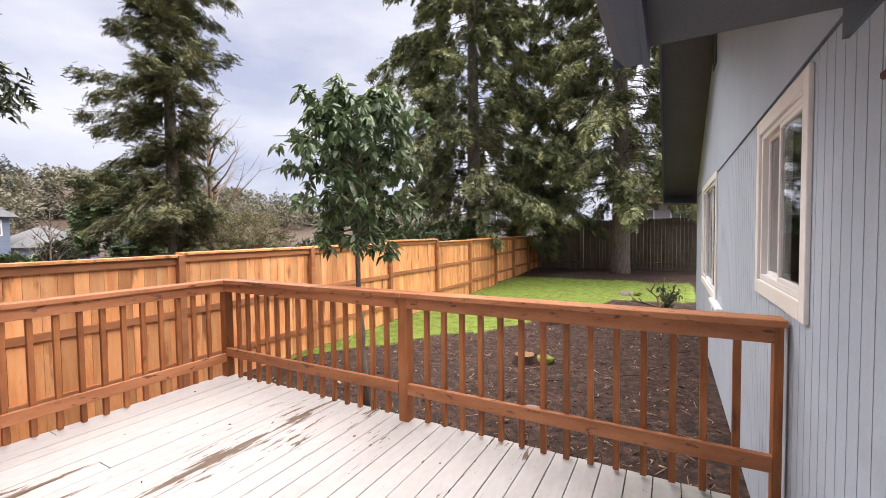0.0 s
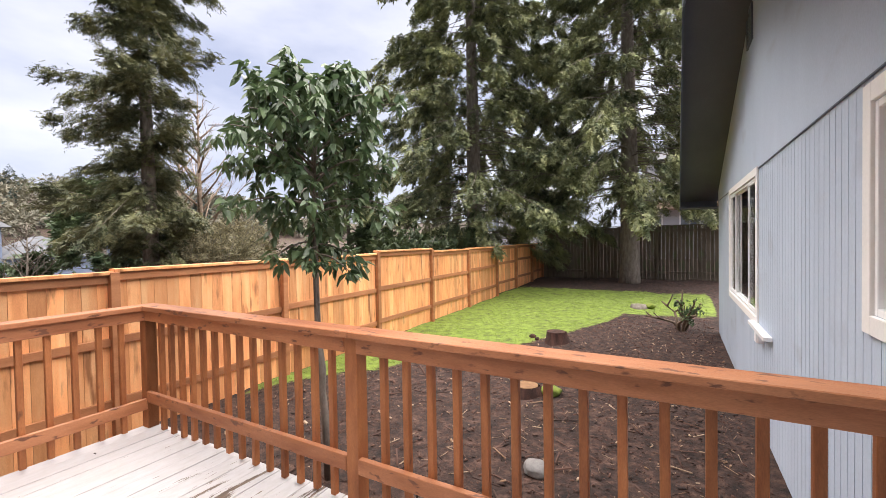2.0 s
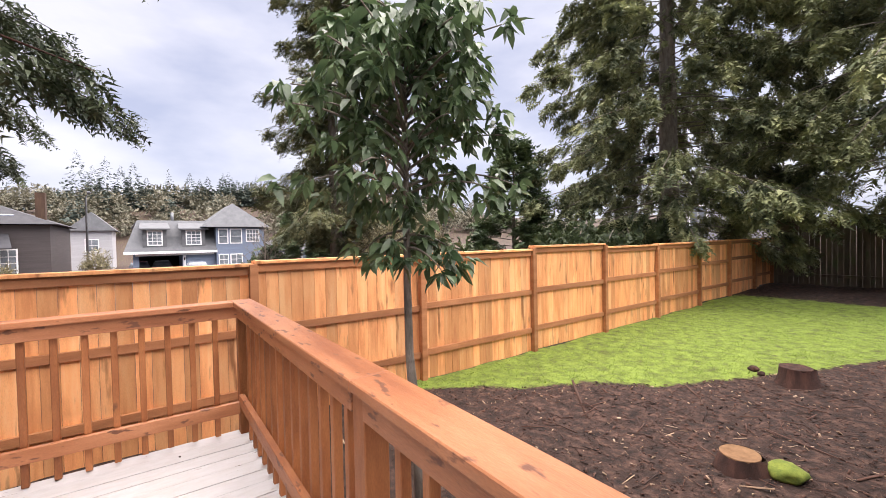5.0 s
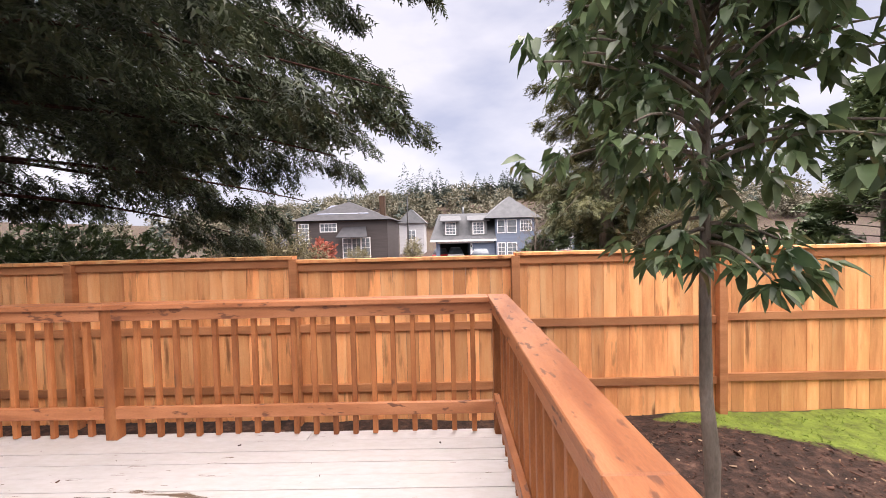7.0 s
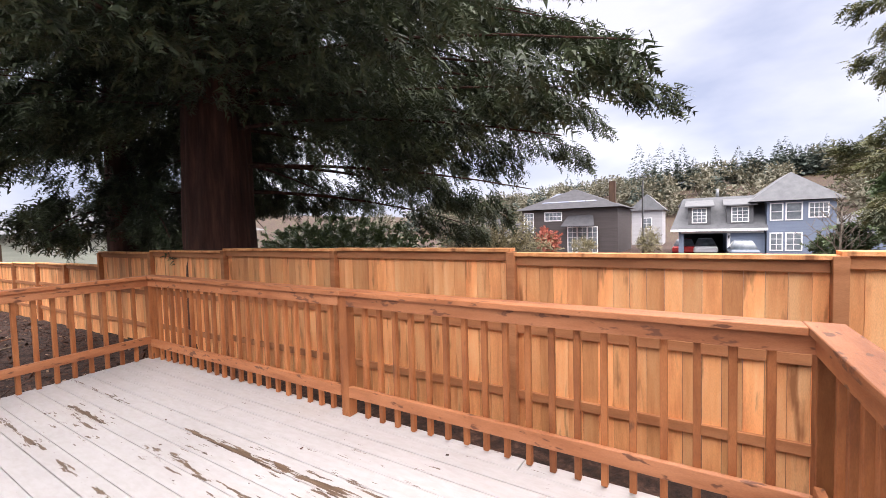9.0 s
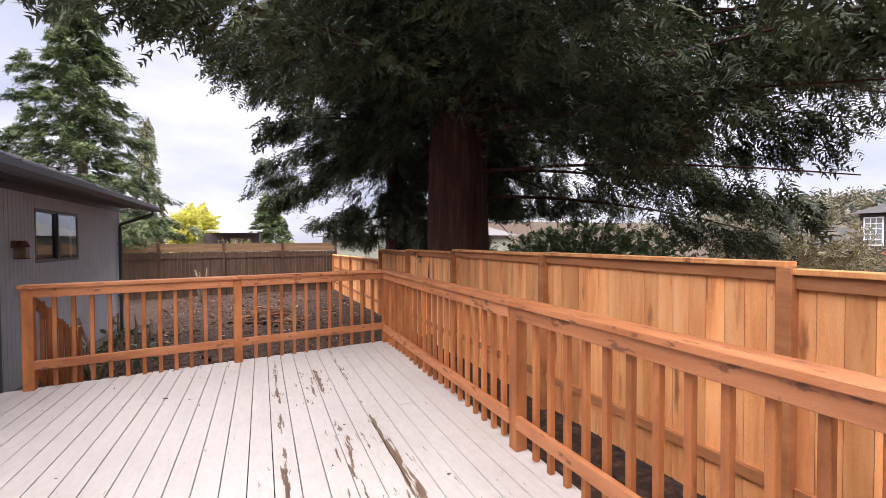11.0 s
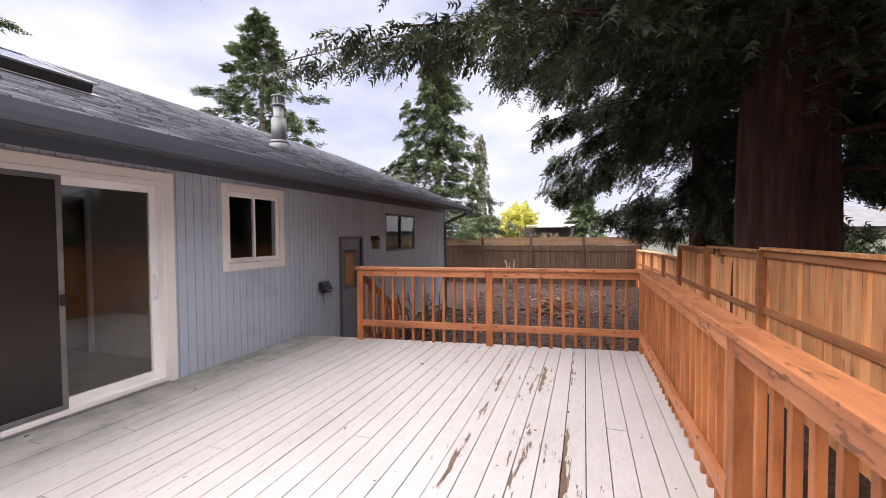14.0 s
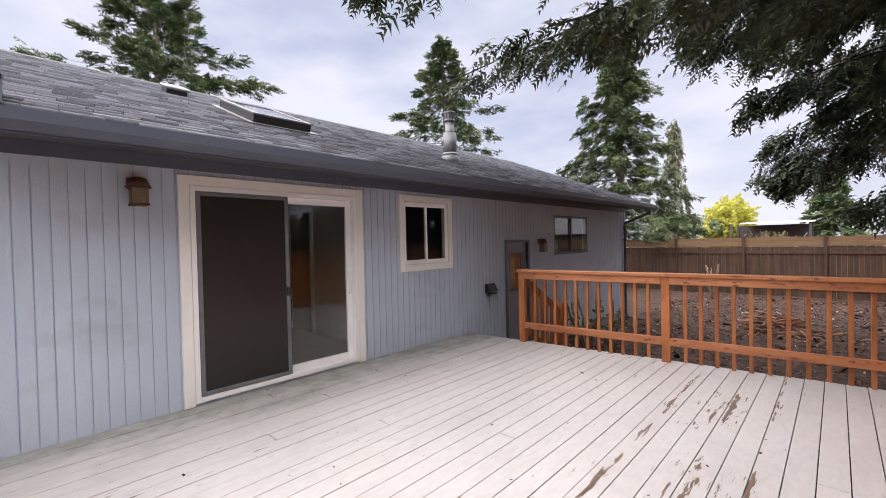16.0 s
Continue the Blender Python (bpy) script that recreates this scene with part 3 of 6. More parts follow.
def back_door():
    y0, y1, z0, z1 = OPENINGS["door_2"]
    ob = tagged(new("door_2"), "grey-blue painted back door with a small wood-framed window", "door", kind="structure")
    part("trim_board", ring(bmesh.new(), WALL_X - 0.03, WALL_X + 0.08, y0 - 0.05, y1 + 0.05, z0, z1 + 0.05, 0.05, 0), FASCIA, ob)
    w0, w1 = y0 + 0.14, y1 - 0.14
    bm = bmesh.new()
    for a, b, c, d in ((y0, w0, z0, z1), (w1, y1, z0, z1), (w0, w1, z0, 0.55), (w0, w1, 1.22, z1)):
        box(bm, WALL_X + 0.02, WALL_X + 0.06, a + 0.001, b - 0.001, c, d)
    leaf = part("door_leaf", bm, SLATE_DOOR, ob)
    part("pane", one(WALL_X + 0.035, WALL_X + 0.045, w0, w1, 0.55, 1.22), GLASS, leaf).visible_shadow = False
    part("window_bead", ring(bmesh.new(), WALL_X + 0.008, WALL_X + 0.022, w0 - 0.02, w1 + 0.02, 0.53, 1.24, 0.03), FASCIA, leaf)


back_door()


def shingle_slope(name, parent, origin, along, up, length, run, label=""):
    """Courses of shingles laid up a slope; each tab its own small slab, uneven at the butt."""
    rng = random.Random(7)
    verts, faces = [], []
    o, a, u = Vector(origin), Vector(along).normalized(), Vector(up).normalized()
    n = a.cross(u).normalized()
    if n.z < 0:
        n = -n
    course, k = 0.145, 0
    while k * course < run - 0.01:
        s = -rng.random() * 0.3
        hi = min((k + 1) * course + 0.03, run)
        while s < length:
            wdt = rng.uniform(0.16, 0.31)
            p, q = max(0, s), min(length, s + wdt - 0.006)
            s += wdt
            if q - p < 0.02:
                continue
            lift = rng.uniform(0.018, 0.028)
            lo = k * course - rng.choice((0, 0, 0.004, 0.008))
            base = len(verts)
            for d, e, h in ((p, lo, lift), (q, lo, lift), (q, hi, 0.003), (p, hi, 0.003), (p, lo, 0), (q, lo, 0)):
                verts.append(o + a * d + u * e + n * h)
            faces += [(base, base + 1, base + 2, base + 3), (base + 4, base + 5, base + 1, base)]
        k += 1
    me = from_arrays(name, [tuple(v) for v in verts], faces, SHINGLE_TABS)
    ob = part(name, me, SHINGLE_TABS, parent, label)
    tagged(ob, kind="stuff")
    return ob


def shingle_tabs():
    m = bpy.data.materials.new("shingle_tabs")
    m.use_nodes = True
    nt = m.node_tree
    b = nt.nodes["Principled BSDF"]
    geo = nt.nodes.new("ShaderNodeNewGeometry")
    coord = nt.nodes.new("ShaderNodeTexCoord")
    tx = nt.nodes.new("ShaderNodeTexNoise")
    tx.inputs["Scale"].default_value, tx.inputs["Detail"].default_value = 90, 4
    nt.links.new(coord.outputs["Object"], tx.inputs["Vector"])
    add = nt.nodes.new("ShaderNodeMath")
    add.operation = 'MULTIPLY_ADD'
    add.inputs[1].default_value = 0.46
    nt.links.new(geo.outputs["Random Per Island"], add.inputs[0])
    half = nt.nodes.new("ShaderNodeMath")
    half.operation = 'MULTIPLY'
    half.inputs[1].default_value = 0.6
    nt.links.new(tx.outputs[0], half.inputs[0])
    nt.links.new(half.outputs[0], add.inputs[2])
    r = nt.nodes.new("ShaderNodeValToRGB")
    for e, (p, c) in zip(r.color_ramp.elements, ((0.25, (0.068, 0.073, 0.088)), (0.75, (0.25, 0.265, 0.31)))):
        e.position, e.color = p, (*c, 1)
    nt.links.new(add.outputs[0], r.inputs[0])
    nt.links.new(r.outputs[0], b.inputs["Base Color"])
    b.inputs["Roughness"].default_value = 0.85
    return m


SHINGLE_TABS = shingle_tabs()


def slab(bm, corners, thick):
    """A sheet through corners, thick downwards."""
    top = [bm.verts.new(c) for c in corners]
    low = [bm.verts.new((c[0], c[1], c[2] - thick)) for c in corners]
    bm.faces.new(top)
    bm.faces.new(low[::-1])
    for k in range(len(top)):
        j = (k + 1) % len(top)
        bm.faces.new((top[k], top[j], low[j], low[k]))
    return bm


def build_roof():
    roof = tagged(new("roof"), "weathered dark grey asphalt shingle roof with slate painted fascia and gutter", "roof", kind="structure")
    ridge_z = EAVE_Z + 0.04 + ROOF_SLOPE * (RIDGE_X - EAVE_X)
    s_end, n_end = SOUTH_Y - 0.25, STEP_Y - 0.02
    ez = EAVE_Z + 0.04
    part("roof_deck", slab(bmesh.new(), [(EAVE_X, s_end, ez), (EAVE_X, n_end, ez), (RIDGE_X, n_end, ridge_z), (RIDGE_X, s_end, ridge_z)], 0.03), SHINGLE, roof)
    part("roof_deck", slab(bmesh.new(), [(RIDGE_X, s_end, ridge_z), (RIDGE_X, NORTH_Y, ridge_z), (8.9, NORTH_Y, ez), (8.9, s_end, ez)], 0.03), SHINGLE, roof)
    shingle_slope("shingles", roof, (EAVE_X - 0.03, s_end, ez + 0.004 - 0.03 * ROOF_SLOPE), (0, 1, 0), (1, 0, ROOF_SLOPE), n_end - s_end, (RIDGE_X - EAVE_X) * 1.079 + 0.03)
    part("ridge_cap", slab(bmesh.new(), [(RIDGE_X - 0.14, s_end, ridge_z - 0.03), (RIDGE_X - 0.14, n_end, ridge_z - 0.03), (RIDGE_X, n_end, ridge_z + 0.035), (RIDGE_X, s_end, ridge_z + 0.035)], 0.01), SHINGLE, roof)
    # eave: soffit, fascia, gutter with its lip
    part("soffit", one(EAVE_X + 0.022, WALL_X + 0.02, s_end + 0.02, STEP_Y + 0.0, EAVE_Z - 0.025, EAVE_Z - 0.008), SOFFIT, roof)
    part("frieze_board", one(WALL_X - 0.02, WALL_X - 0.001, s_end + 0.27, STEP_Y, 2.165, EAVE_Z - 0.026), FASCIA, roof)
    part("fascia", one(EAVE_X, EAVE_X + 0.022, s_end, STEP_Y + 0.0, EAVE_Z - 0.11, EAVE_Z + 0.02), FASCIA, roof)
    bm = bmesh.new()
    prof = [(EAVE_X - 0.002, 2.315), (EAVE_X - 0.002, 2.20), (EAVE_X - 0.07, 2.195), (EAVE_X - 0.115, 2.245), (EAVE_X - 0.125, 2.315), (EAVE_X - 0.113, 2.317), (EAVE_X - 0.105, 2.25),
            (EAVE_X - 0.066, 2.205), (EAVE_X - 0.012, 2.208), (EAVE_X - 0.012, 2.315)]
    rings = [[bm.verts.new((x, y, z)) for x, z in prof] for y in (s_end - 0.03, STEP_Y - 0.03)]
    for k in range(len(prof)):
        j = (k + 1) % len(prof)
        bm.faces.new((rings[0][k], rings[0][j], rings[1][j], rings[1][k]))
    box(bm, EAVE_X - 0.12, EAVE_X - 0.003, STEP_Y - 0.03, STEP_Y - 0.034, 2.198, 2.312)
    box(bm, EAVE_X - 0.12, EAVE_X - 0.003, s_end - 0.034, s_end - 0.03, 2.198, 2.312)
    part("gutter", bm, FASCIA, roof)
    part("rake_board", slab(bmesh.new(), [(EAVE_X, s_end - 0.025, ez + 0.012), (EAVE_X, s_end - 0.002, ez + 0.012), (RIDGE_X, s_end - 0.002, ridge_z + 0.012), (RIDGE_X, s_end - 0.025, ridge_z + 0.012)], 0.16), FASCIA, roof)
    # cross gable over the north half
    peak_y = (STEP_Y + NORTH_Y) / 2
    x0 = -0.14
    for side in (-1, 1):
        y_low = STEP_Y - 0.05 if side < 0 else NORTH_Y + 0.42
        z_low = EAVE_Z + 0.06 + ROOF_SLOPE * (0.25 if side < 0 else -0.12)
        z_top = EAVE_Z + 0.06 + ROOF_SLOPE * (peak_y - STEP_Y + 0.3)
        part("gable_roof", slab(bmesh.new(), [(x0, y_low, z_low + 0.05), (x0, peak_y, z_top + 0.05), (RIDGE_X, peak_y, z_top + 0.05), (RIDGE_X, y_low, z_low + 0.05)], 0.03), SHINGLE, roof)
        part("gable_soffit", slab(bmesh.new(), [(x0 + 0.025, y_low, z_low), (x0 + 0.025, peak_y, z_top), (WALL_X + 0.02, peak_y, z_top), (WALL_X + 0.02, y_low, z_low)], 0.018), SOFFIT, roof)
        part("barge_board", slab(bmesh.new(), [(x0, y_low, z_low + 0.048), (x0, peak_y, z_top + 0.048), (x0 + 0.024, peak_y, z_top + 0.048), (x0 + 0.024, y_low, z_low + 0.048)], 0.17), FASCIA, roof)
    part("gable_fascia", one(x0, WALL_X, NORTH_Y + 0.40, NORTH_Y + 0.422, 2.12, 2.3), FASCIA, roof)
    part("gable_return", one(x0 + 0.026, WALL_X + 0.02, NORTH_Y + 0.002, NORTH_Y + 0.40, 2.13, 2.15), SOFFIT, roof)


build_roof()

# ---- deck ----
DECK_W, DECK_N = -4.20, 2.70


def south_edge(x):
    """The deck's south edge runs a little askew."""
    return -3.235 + (x + 0.42) * 0.115


def build_deck():
    deck = tagged(new("deck"), "wooden deck of long boards in worn, peeling white paint", "deck", kind="structure")
    x = WALL_X - 0.004
    n = 0
    rng = random.Random(3)
    while x > DECK_W + 0.02:
        w = 0.1418 if n else 0.1718
        lo = max(DECK_W, x - w)
        y0 = south_edge((x + lo) / 2) - 0.06 + rng.uniform(-0.006, 0.006)
        cut = rng.uniform(-1.5, 1.2) if n % 3 == 1 else None
        ends = [(y0, DECK_N)] if cut is None else [(y0, cut - 0.0025), (cut + 0.0025, DECK_N)]
        for a, b in ends:
            dz = rng.uniform(-0.0015, 0.0015)
            part("deck_board", one(lo, x, a, b, -0.036 + dz, dz, bevel=0.0015), DECK, deck)
        x = lo - 0.006
        n += 1
    part("rim_joist", one(DECK_W + 0.02, WALL_X - 0.02, DECK_N - 0.06, DECK_N - 0.02, -0.24, -0.038), STAIN, deck)
    part("rim_joist", one(DECK_W + 0.02, DECK_W + 0.06, south_edge(DECK_W), DECK_N - 0.06, -0.24, -0.038), STAIN, deck)
    for k in range(12):
        y = -3.0 + k * 0.48
        part("joist", one(DECK_W + 0.06, WALL_X - 0.02, y, y + 0.04, -0.22, -0.038), OLD_FENCE, deck)
    bm = bmesh.new()
    ang = math.atan2(0.115, 1)
    m = Matrix.Translation((-0.42, -3.235, 0)) @ Matrix.Rotation(ang, 4, 'Z')
    box(bm, -3.8, 1.0, -0.055, -0.015, -0.24, -0.038, m)
    part("rim_joist", bm, STAIN, deck)


build_deck()


def rail_section(rail, p, q, posts, low, inner, cap_mat=None, half_post=1.0):
    """A run of railing from p to q: cap, top rail, bottom rail, balusters. inner: +1 if the deck lies to the left of p->q."""
    p, q = Vector((*p, 0)), Vector((*q, 0))
    d = (q - p).normalized()
    length = (q - p).length
    ang = math.atan2(d.y, d.x)
    m = Matrix.Translation(p) @ Matrix.Rotation(ang, 4, 'Z')
    cap_mat = cap_mat or RAIL_X
    stops = sorted(posts)
    for a, b in zip(stops, stops[1:]):
        lo, hi = a + 0.045 * (half_post if a == 0 else 1), b - 0.045
        obs = [("top_rail", one(lo, hi, 0.012 * inner, 0.05 * inner, 0.912, 0.999, bevel=0.003)), ("bottom_rail", one(lo, hi, 0.012 * inner, 0.05 * inner, low, low + 0.089, bevel=0.003))]
        for nm, bm in obs:
            ob = part(nm, bm, cap_mat, rail)
            ob.matrix_local = m
        count = max(1, round((hi - lo) / 0.148) - 1)
        for k in range(count):
            s = lo + (hi - lo) * (k + 1) / (count + 1)
            ob = part("baluster", BALUSTER, STAIN, rail)
            ob.matrix_local = m @ Matrix.Translation((s, -0.008 * inner, 0.012 + 0.01 * math.sin(k * 7.0 + a)))
    for s in stops:
        ob = part("post", POST, STAIN, rail)
        ob.matrix_local = m @ Matrix.Translation((s, 0, 0)) @ Matrix.Diagonal((half_post if s == 0 else 1, 1, 1, 1))
    return m, length


def timber(x, y, z, bevel=0.003):
    bm = one(-x / 2, x / 2, -y / 2, y / 2, 0, z, bevel=bevel)
    me = mesh_of(bm, "timber")
    me.materials.append(STAIN)
    return me


BALUSTER = timber(0.037, 0.037, 0.965)
POST = timber(0.089, 0.089, 0.999, 0.004)


def caps(rail, m, stops, inner, mat, out=0.075, ins=0.075):
    for a, b in zip(stops, stops[1:]):
        ob = part("cap_rail", one(a + 0.001, b - 0.001, -out, ins, 1.0, 1.038, bevel=0.004), mat, rail)
        ob.matrix_local = m


def build_rails():
    lab = "brown-stained cedar deck railing with square balusters"
    # north: from the house to the west corner
    rail = tagged(new("deck_railing"), lab, "railing", "deck railings")
    m, n = rail_section(rail, (0.52, 2.645), (-4.135, 2.645), [0.0, 2.35, 4.655], 0.225, 1, half_post=0.45)
    caps(rail, m, [-0.03, 2.35, 4.73], 1, RAIL_X)
    # west
    rail = tagged(new("deck_railing"), lab, "railing", "deck railings")
    m, n = rail_section(rail, (-4.135, 2.645), (-4.135, -3.64), [0.0, 2.95, 6.285], 0.165, 1, cap_mat=RAIL_X)
    caps(rail, m, [0.076, 2.95, 6.21], 1, RAIL_X)
    # south
    rail = tagged(new("deck_railing"), lab, "railing", "deck railings")
    m, n = rail_section(rail, (-4.135, -3.64), (-0.42, -3.235), [0.0, 1.9, 3.737], 0.20, 1)
    caps(rail, m, [-0.075, 1.9, 3.80], 1, RAIL_X)


build_rails()

# ---- fences ----


def picket(h):
    """A fence board with clipped corners at its foot."""
    bm = bmesh.new()
    w = 0.069
    prof = [(-w, 0.012), (-w + 0.012, 0), (w - 0.012, 0), (w, 0.012), (w, h), (-w, h)]
    rings = [[bm.verts.new((x, y, z)) for y, z in prof] for x in (0, -0.016)]
    bm.faces.new(rings[0])
    bm.faces.new(rings[1][::-1])
    for k in range(len(prof)):
        j = (k + 1) % len(prof)
        bm.faces.new((rings[0][k], rings[0][j], rings[1][j], rings[1][k]))
    return mesh_of(bm, "fence_picket")


WEST_POSTS = [-9.6, -7.15, -4.6, -2.02, 0.53, 3.02, 5.30, 7.68, 9.88, 12.05, 14.3, 16.3, 18.3, 19.95]
WEST_TOPS = [1.21, 1.25, 1.29, 1.30, 1.255, 1.285, 1.29, 1.345, 1.27, 1.29, 1.31, 1.32, 1.33]


def fence_run(fence, x, posts, tops, bases, mats):
    """Bays of upright boards with a post at each end; rails and posts on the side that faces the yard."""
    board, trim = mats
    rng = random.Random(11)
    kinds = {}
    for a, b, top, base in zip(posts, posts[1:], tops, bases):
        lo, hi = a + 0.046, b - 0.046
        n = max(1, round((b - a) / 0.142))
        step = (b - a) / n
        for k in range(n):
            foot = base + 0.04 + rng.uniform(-0.012, 0.012)
            h = round(top - 0.045 - foot, 1) + 0.05
            if h not in kinds:
                kinds[h] = picket(h)
                kinds[h].materials.append(board)
            ob = part("fence_picket", kinds[h], board, fence)
            ob.location = (x + rng.uniform(-0.002, 0.002), a + (k + 0.5) * step, top - 0.045 - h)
            ob.scale = (1, step / 0.142, 1)
        part("fence_cap", one(x - 0.07, x + 0.075, a + 0.002, b - 0.002, top - 0.036, top, bevel=0.003), board, fence)
        part("trim_rail", one(x + 0.002, x + 0.04, lo, hi, top - 0.13, top - 0.037, bevel=0.003), trim, fence)
        for z in (base + 1.09, base + 0.40):
            part("rail", one(x + 0.002, x + 0.04, lo, hi, z - 0.045, z + 0.044, bevel=0.003), trim, fence)
    for n, y in enumerate(posts):
        top = max(tops[max(0, n - 1)], tops[min(n, len(tops) - 1)])
        base = bases[min(n, len(bases) - 1)]
        part("fence_post", one(x + 0.003, x + 0.092, y - 0.045, y + 0.045, base - 0.2, top - 0.037, bevel=0.004), trim, fence)


def build_fences():
    fence = tagged(new("fence"), "new honey-coloured cedar board fence with cap and rails", "fence", kind="structure")
    bases = [ground_height(FENCE_X, (a + b) / 2) for a, b in zip(WEST_POSTS, WEST_POSTS[1:])]
    fence_run(fence, FENCE_X, WEST_POSTS, WEST_TOPS, bases, (CEDAR, CEDAR_TRIM))
    low = tagged(new("fence"), "lower run of new cedar board fence", "fence", kind="structure")
    posts = [-18.2, -16.2, -14.0, -11.8, -9.7]
    fence_run(low, FENCE_X, posts, [0.80, 0.84, 0.87, 0.89], [ground_height(FENCE_X, y) for y in posts[:-1]], (CEDAR, CEDAR_TRIM))
    # old dark fence along the north
    old = tagged(new("fence"), "old dark weathered wooden board fence", "fence", kind="structure")
    fence_holder(old, -5.7, 5.0, 20.2, 1.97, -0.35, OLD_FENCE, 2.4)
    back = tagged(new("fence"), "reddish-brown board fence with a lighter top band", "fence", kind="structure")
    fence_holder(back, -5.8, 6.0, -18.3, 0.98, -0.92, SOUTH_FENCE, 2.4, band=(1.02, 1.36))


def fence_holder(fence, x0, x1, y, top, base, mat, bay, band=None):
    """A fence along x: upright boards, rails, posts; band: a run of level boards above."""
    s = -1 if y > 0 else 1
    rng = random.Random(5)
    me = mesh_of(one(-0.068, 0.068, -0.009, 0.009, 0, top - base, bevel=0.0), "fence_picket")
    me.materials.append(mat)
    x = x0
    while x < x1:
        ob = part("fence_picket", me, mat, fence)
        ob.location = (x + 0.07, y + rng.uniform(-0.004, 0.004), base + rng.uniform(-0.015, 0.015))
        x += 0.142
    k = x0
    while k < x1 + 0.1:
        part("fence_post", one(k - 0.045, k + 0.045, y + s * 0.012, y + s * 0.10, base - 0.2, (band[1] if band else top) + 0.03, bevel=0.004), mat, fence)
        k += bay
    for z in (base + 0.35, top - 0.25):
        part("rail", one(x0, x1, y + s * 0.012, y + s * 0.05, z, z + 0.09), mat, fence)
    if band:
        for z in (band[0], (band[0] + band[1]) / 2 + 0.003):
            part("band_board", one(x0, x1, y - 0.01, y + 0.011, z, z + (band[1] - band[0]) / 2 - 0.004), BAND_WOOD, fence)
    else:
        part("fence_cap", one(x0, x1, y - 0.05, y + 0.05, top + 0.005, top + 0.035), mat, fence)


build_fences()

# ---- trees ----


def unit(v):
    return v / np.maximum(np.linalg.norm(v, axis=-1, keepdims=True), 1e-9)


def sprays(rng, at, way, size, pairs=5, slim=0.16, splay=0.75, flat=0.7):
    """Feathered twigs: at each place a short stem of narrow needles tufts along way. Returns corners and triangles."""
    n = len(at)
    up = unit(rng.normal(size=(n, 3)) * (1 - flat) + np.array([0, 0, 1.0]) * flat)
    side = unit(np.cross(way, up))
    size = np.broadcast_to(np.asarray(size, float), (n,))[:, None]
    verts = []
    for j in range(pairs):
        f = (j + 0.3) / pairs
        for s in (-1, 1):
            root = at + way * size * f
            tip_way = unit(way * (1.1 - splay * 0.5) + side * s * splay + rng.normal(size=(n, 3)) * 0.22)
            reach = size * (0.55 - 0.28 * f) * rng.uniform(0.7, 1.25, (n, 1))
            tip = root + tip_way * reach
            across = unit(np.cross(tip_way, up)) * size * slim * 0.5
            verts.append(np.stack([root + across * 0.8, tip, root - across * 0.8], 1))
    v = np.concatenate(verts, 0).reshape(-1, 3)
    return v, np.arange(len(v)).reshape(-1, 3)


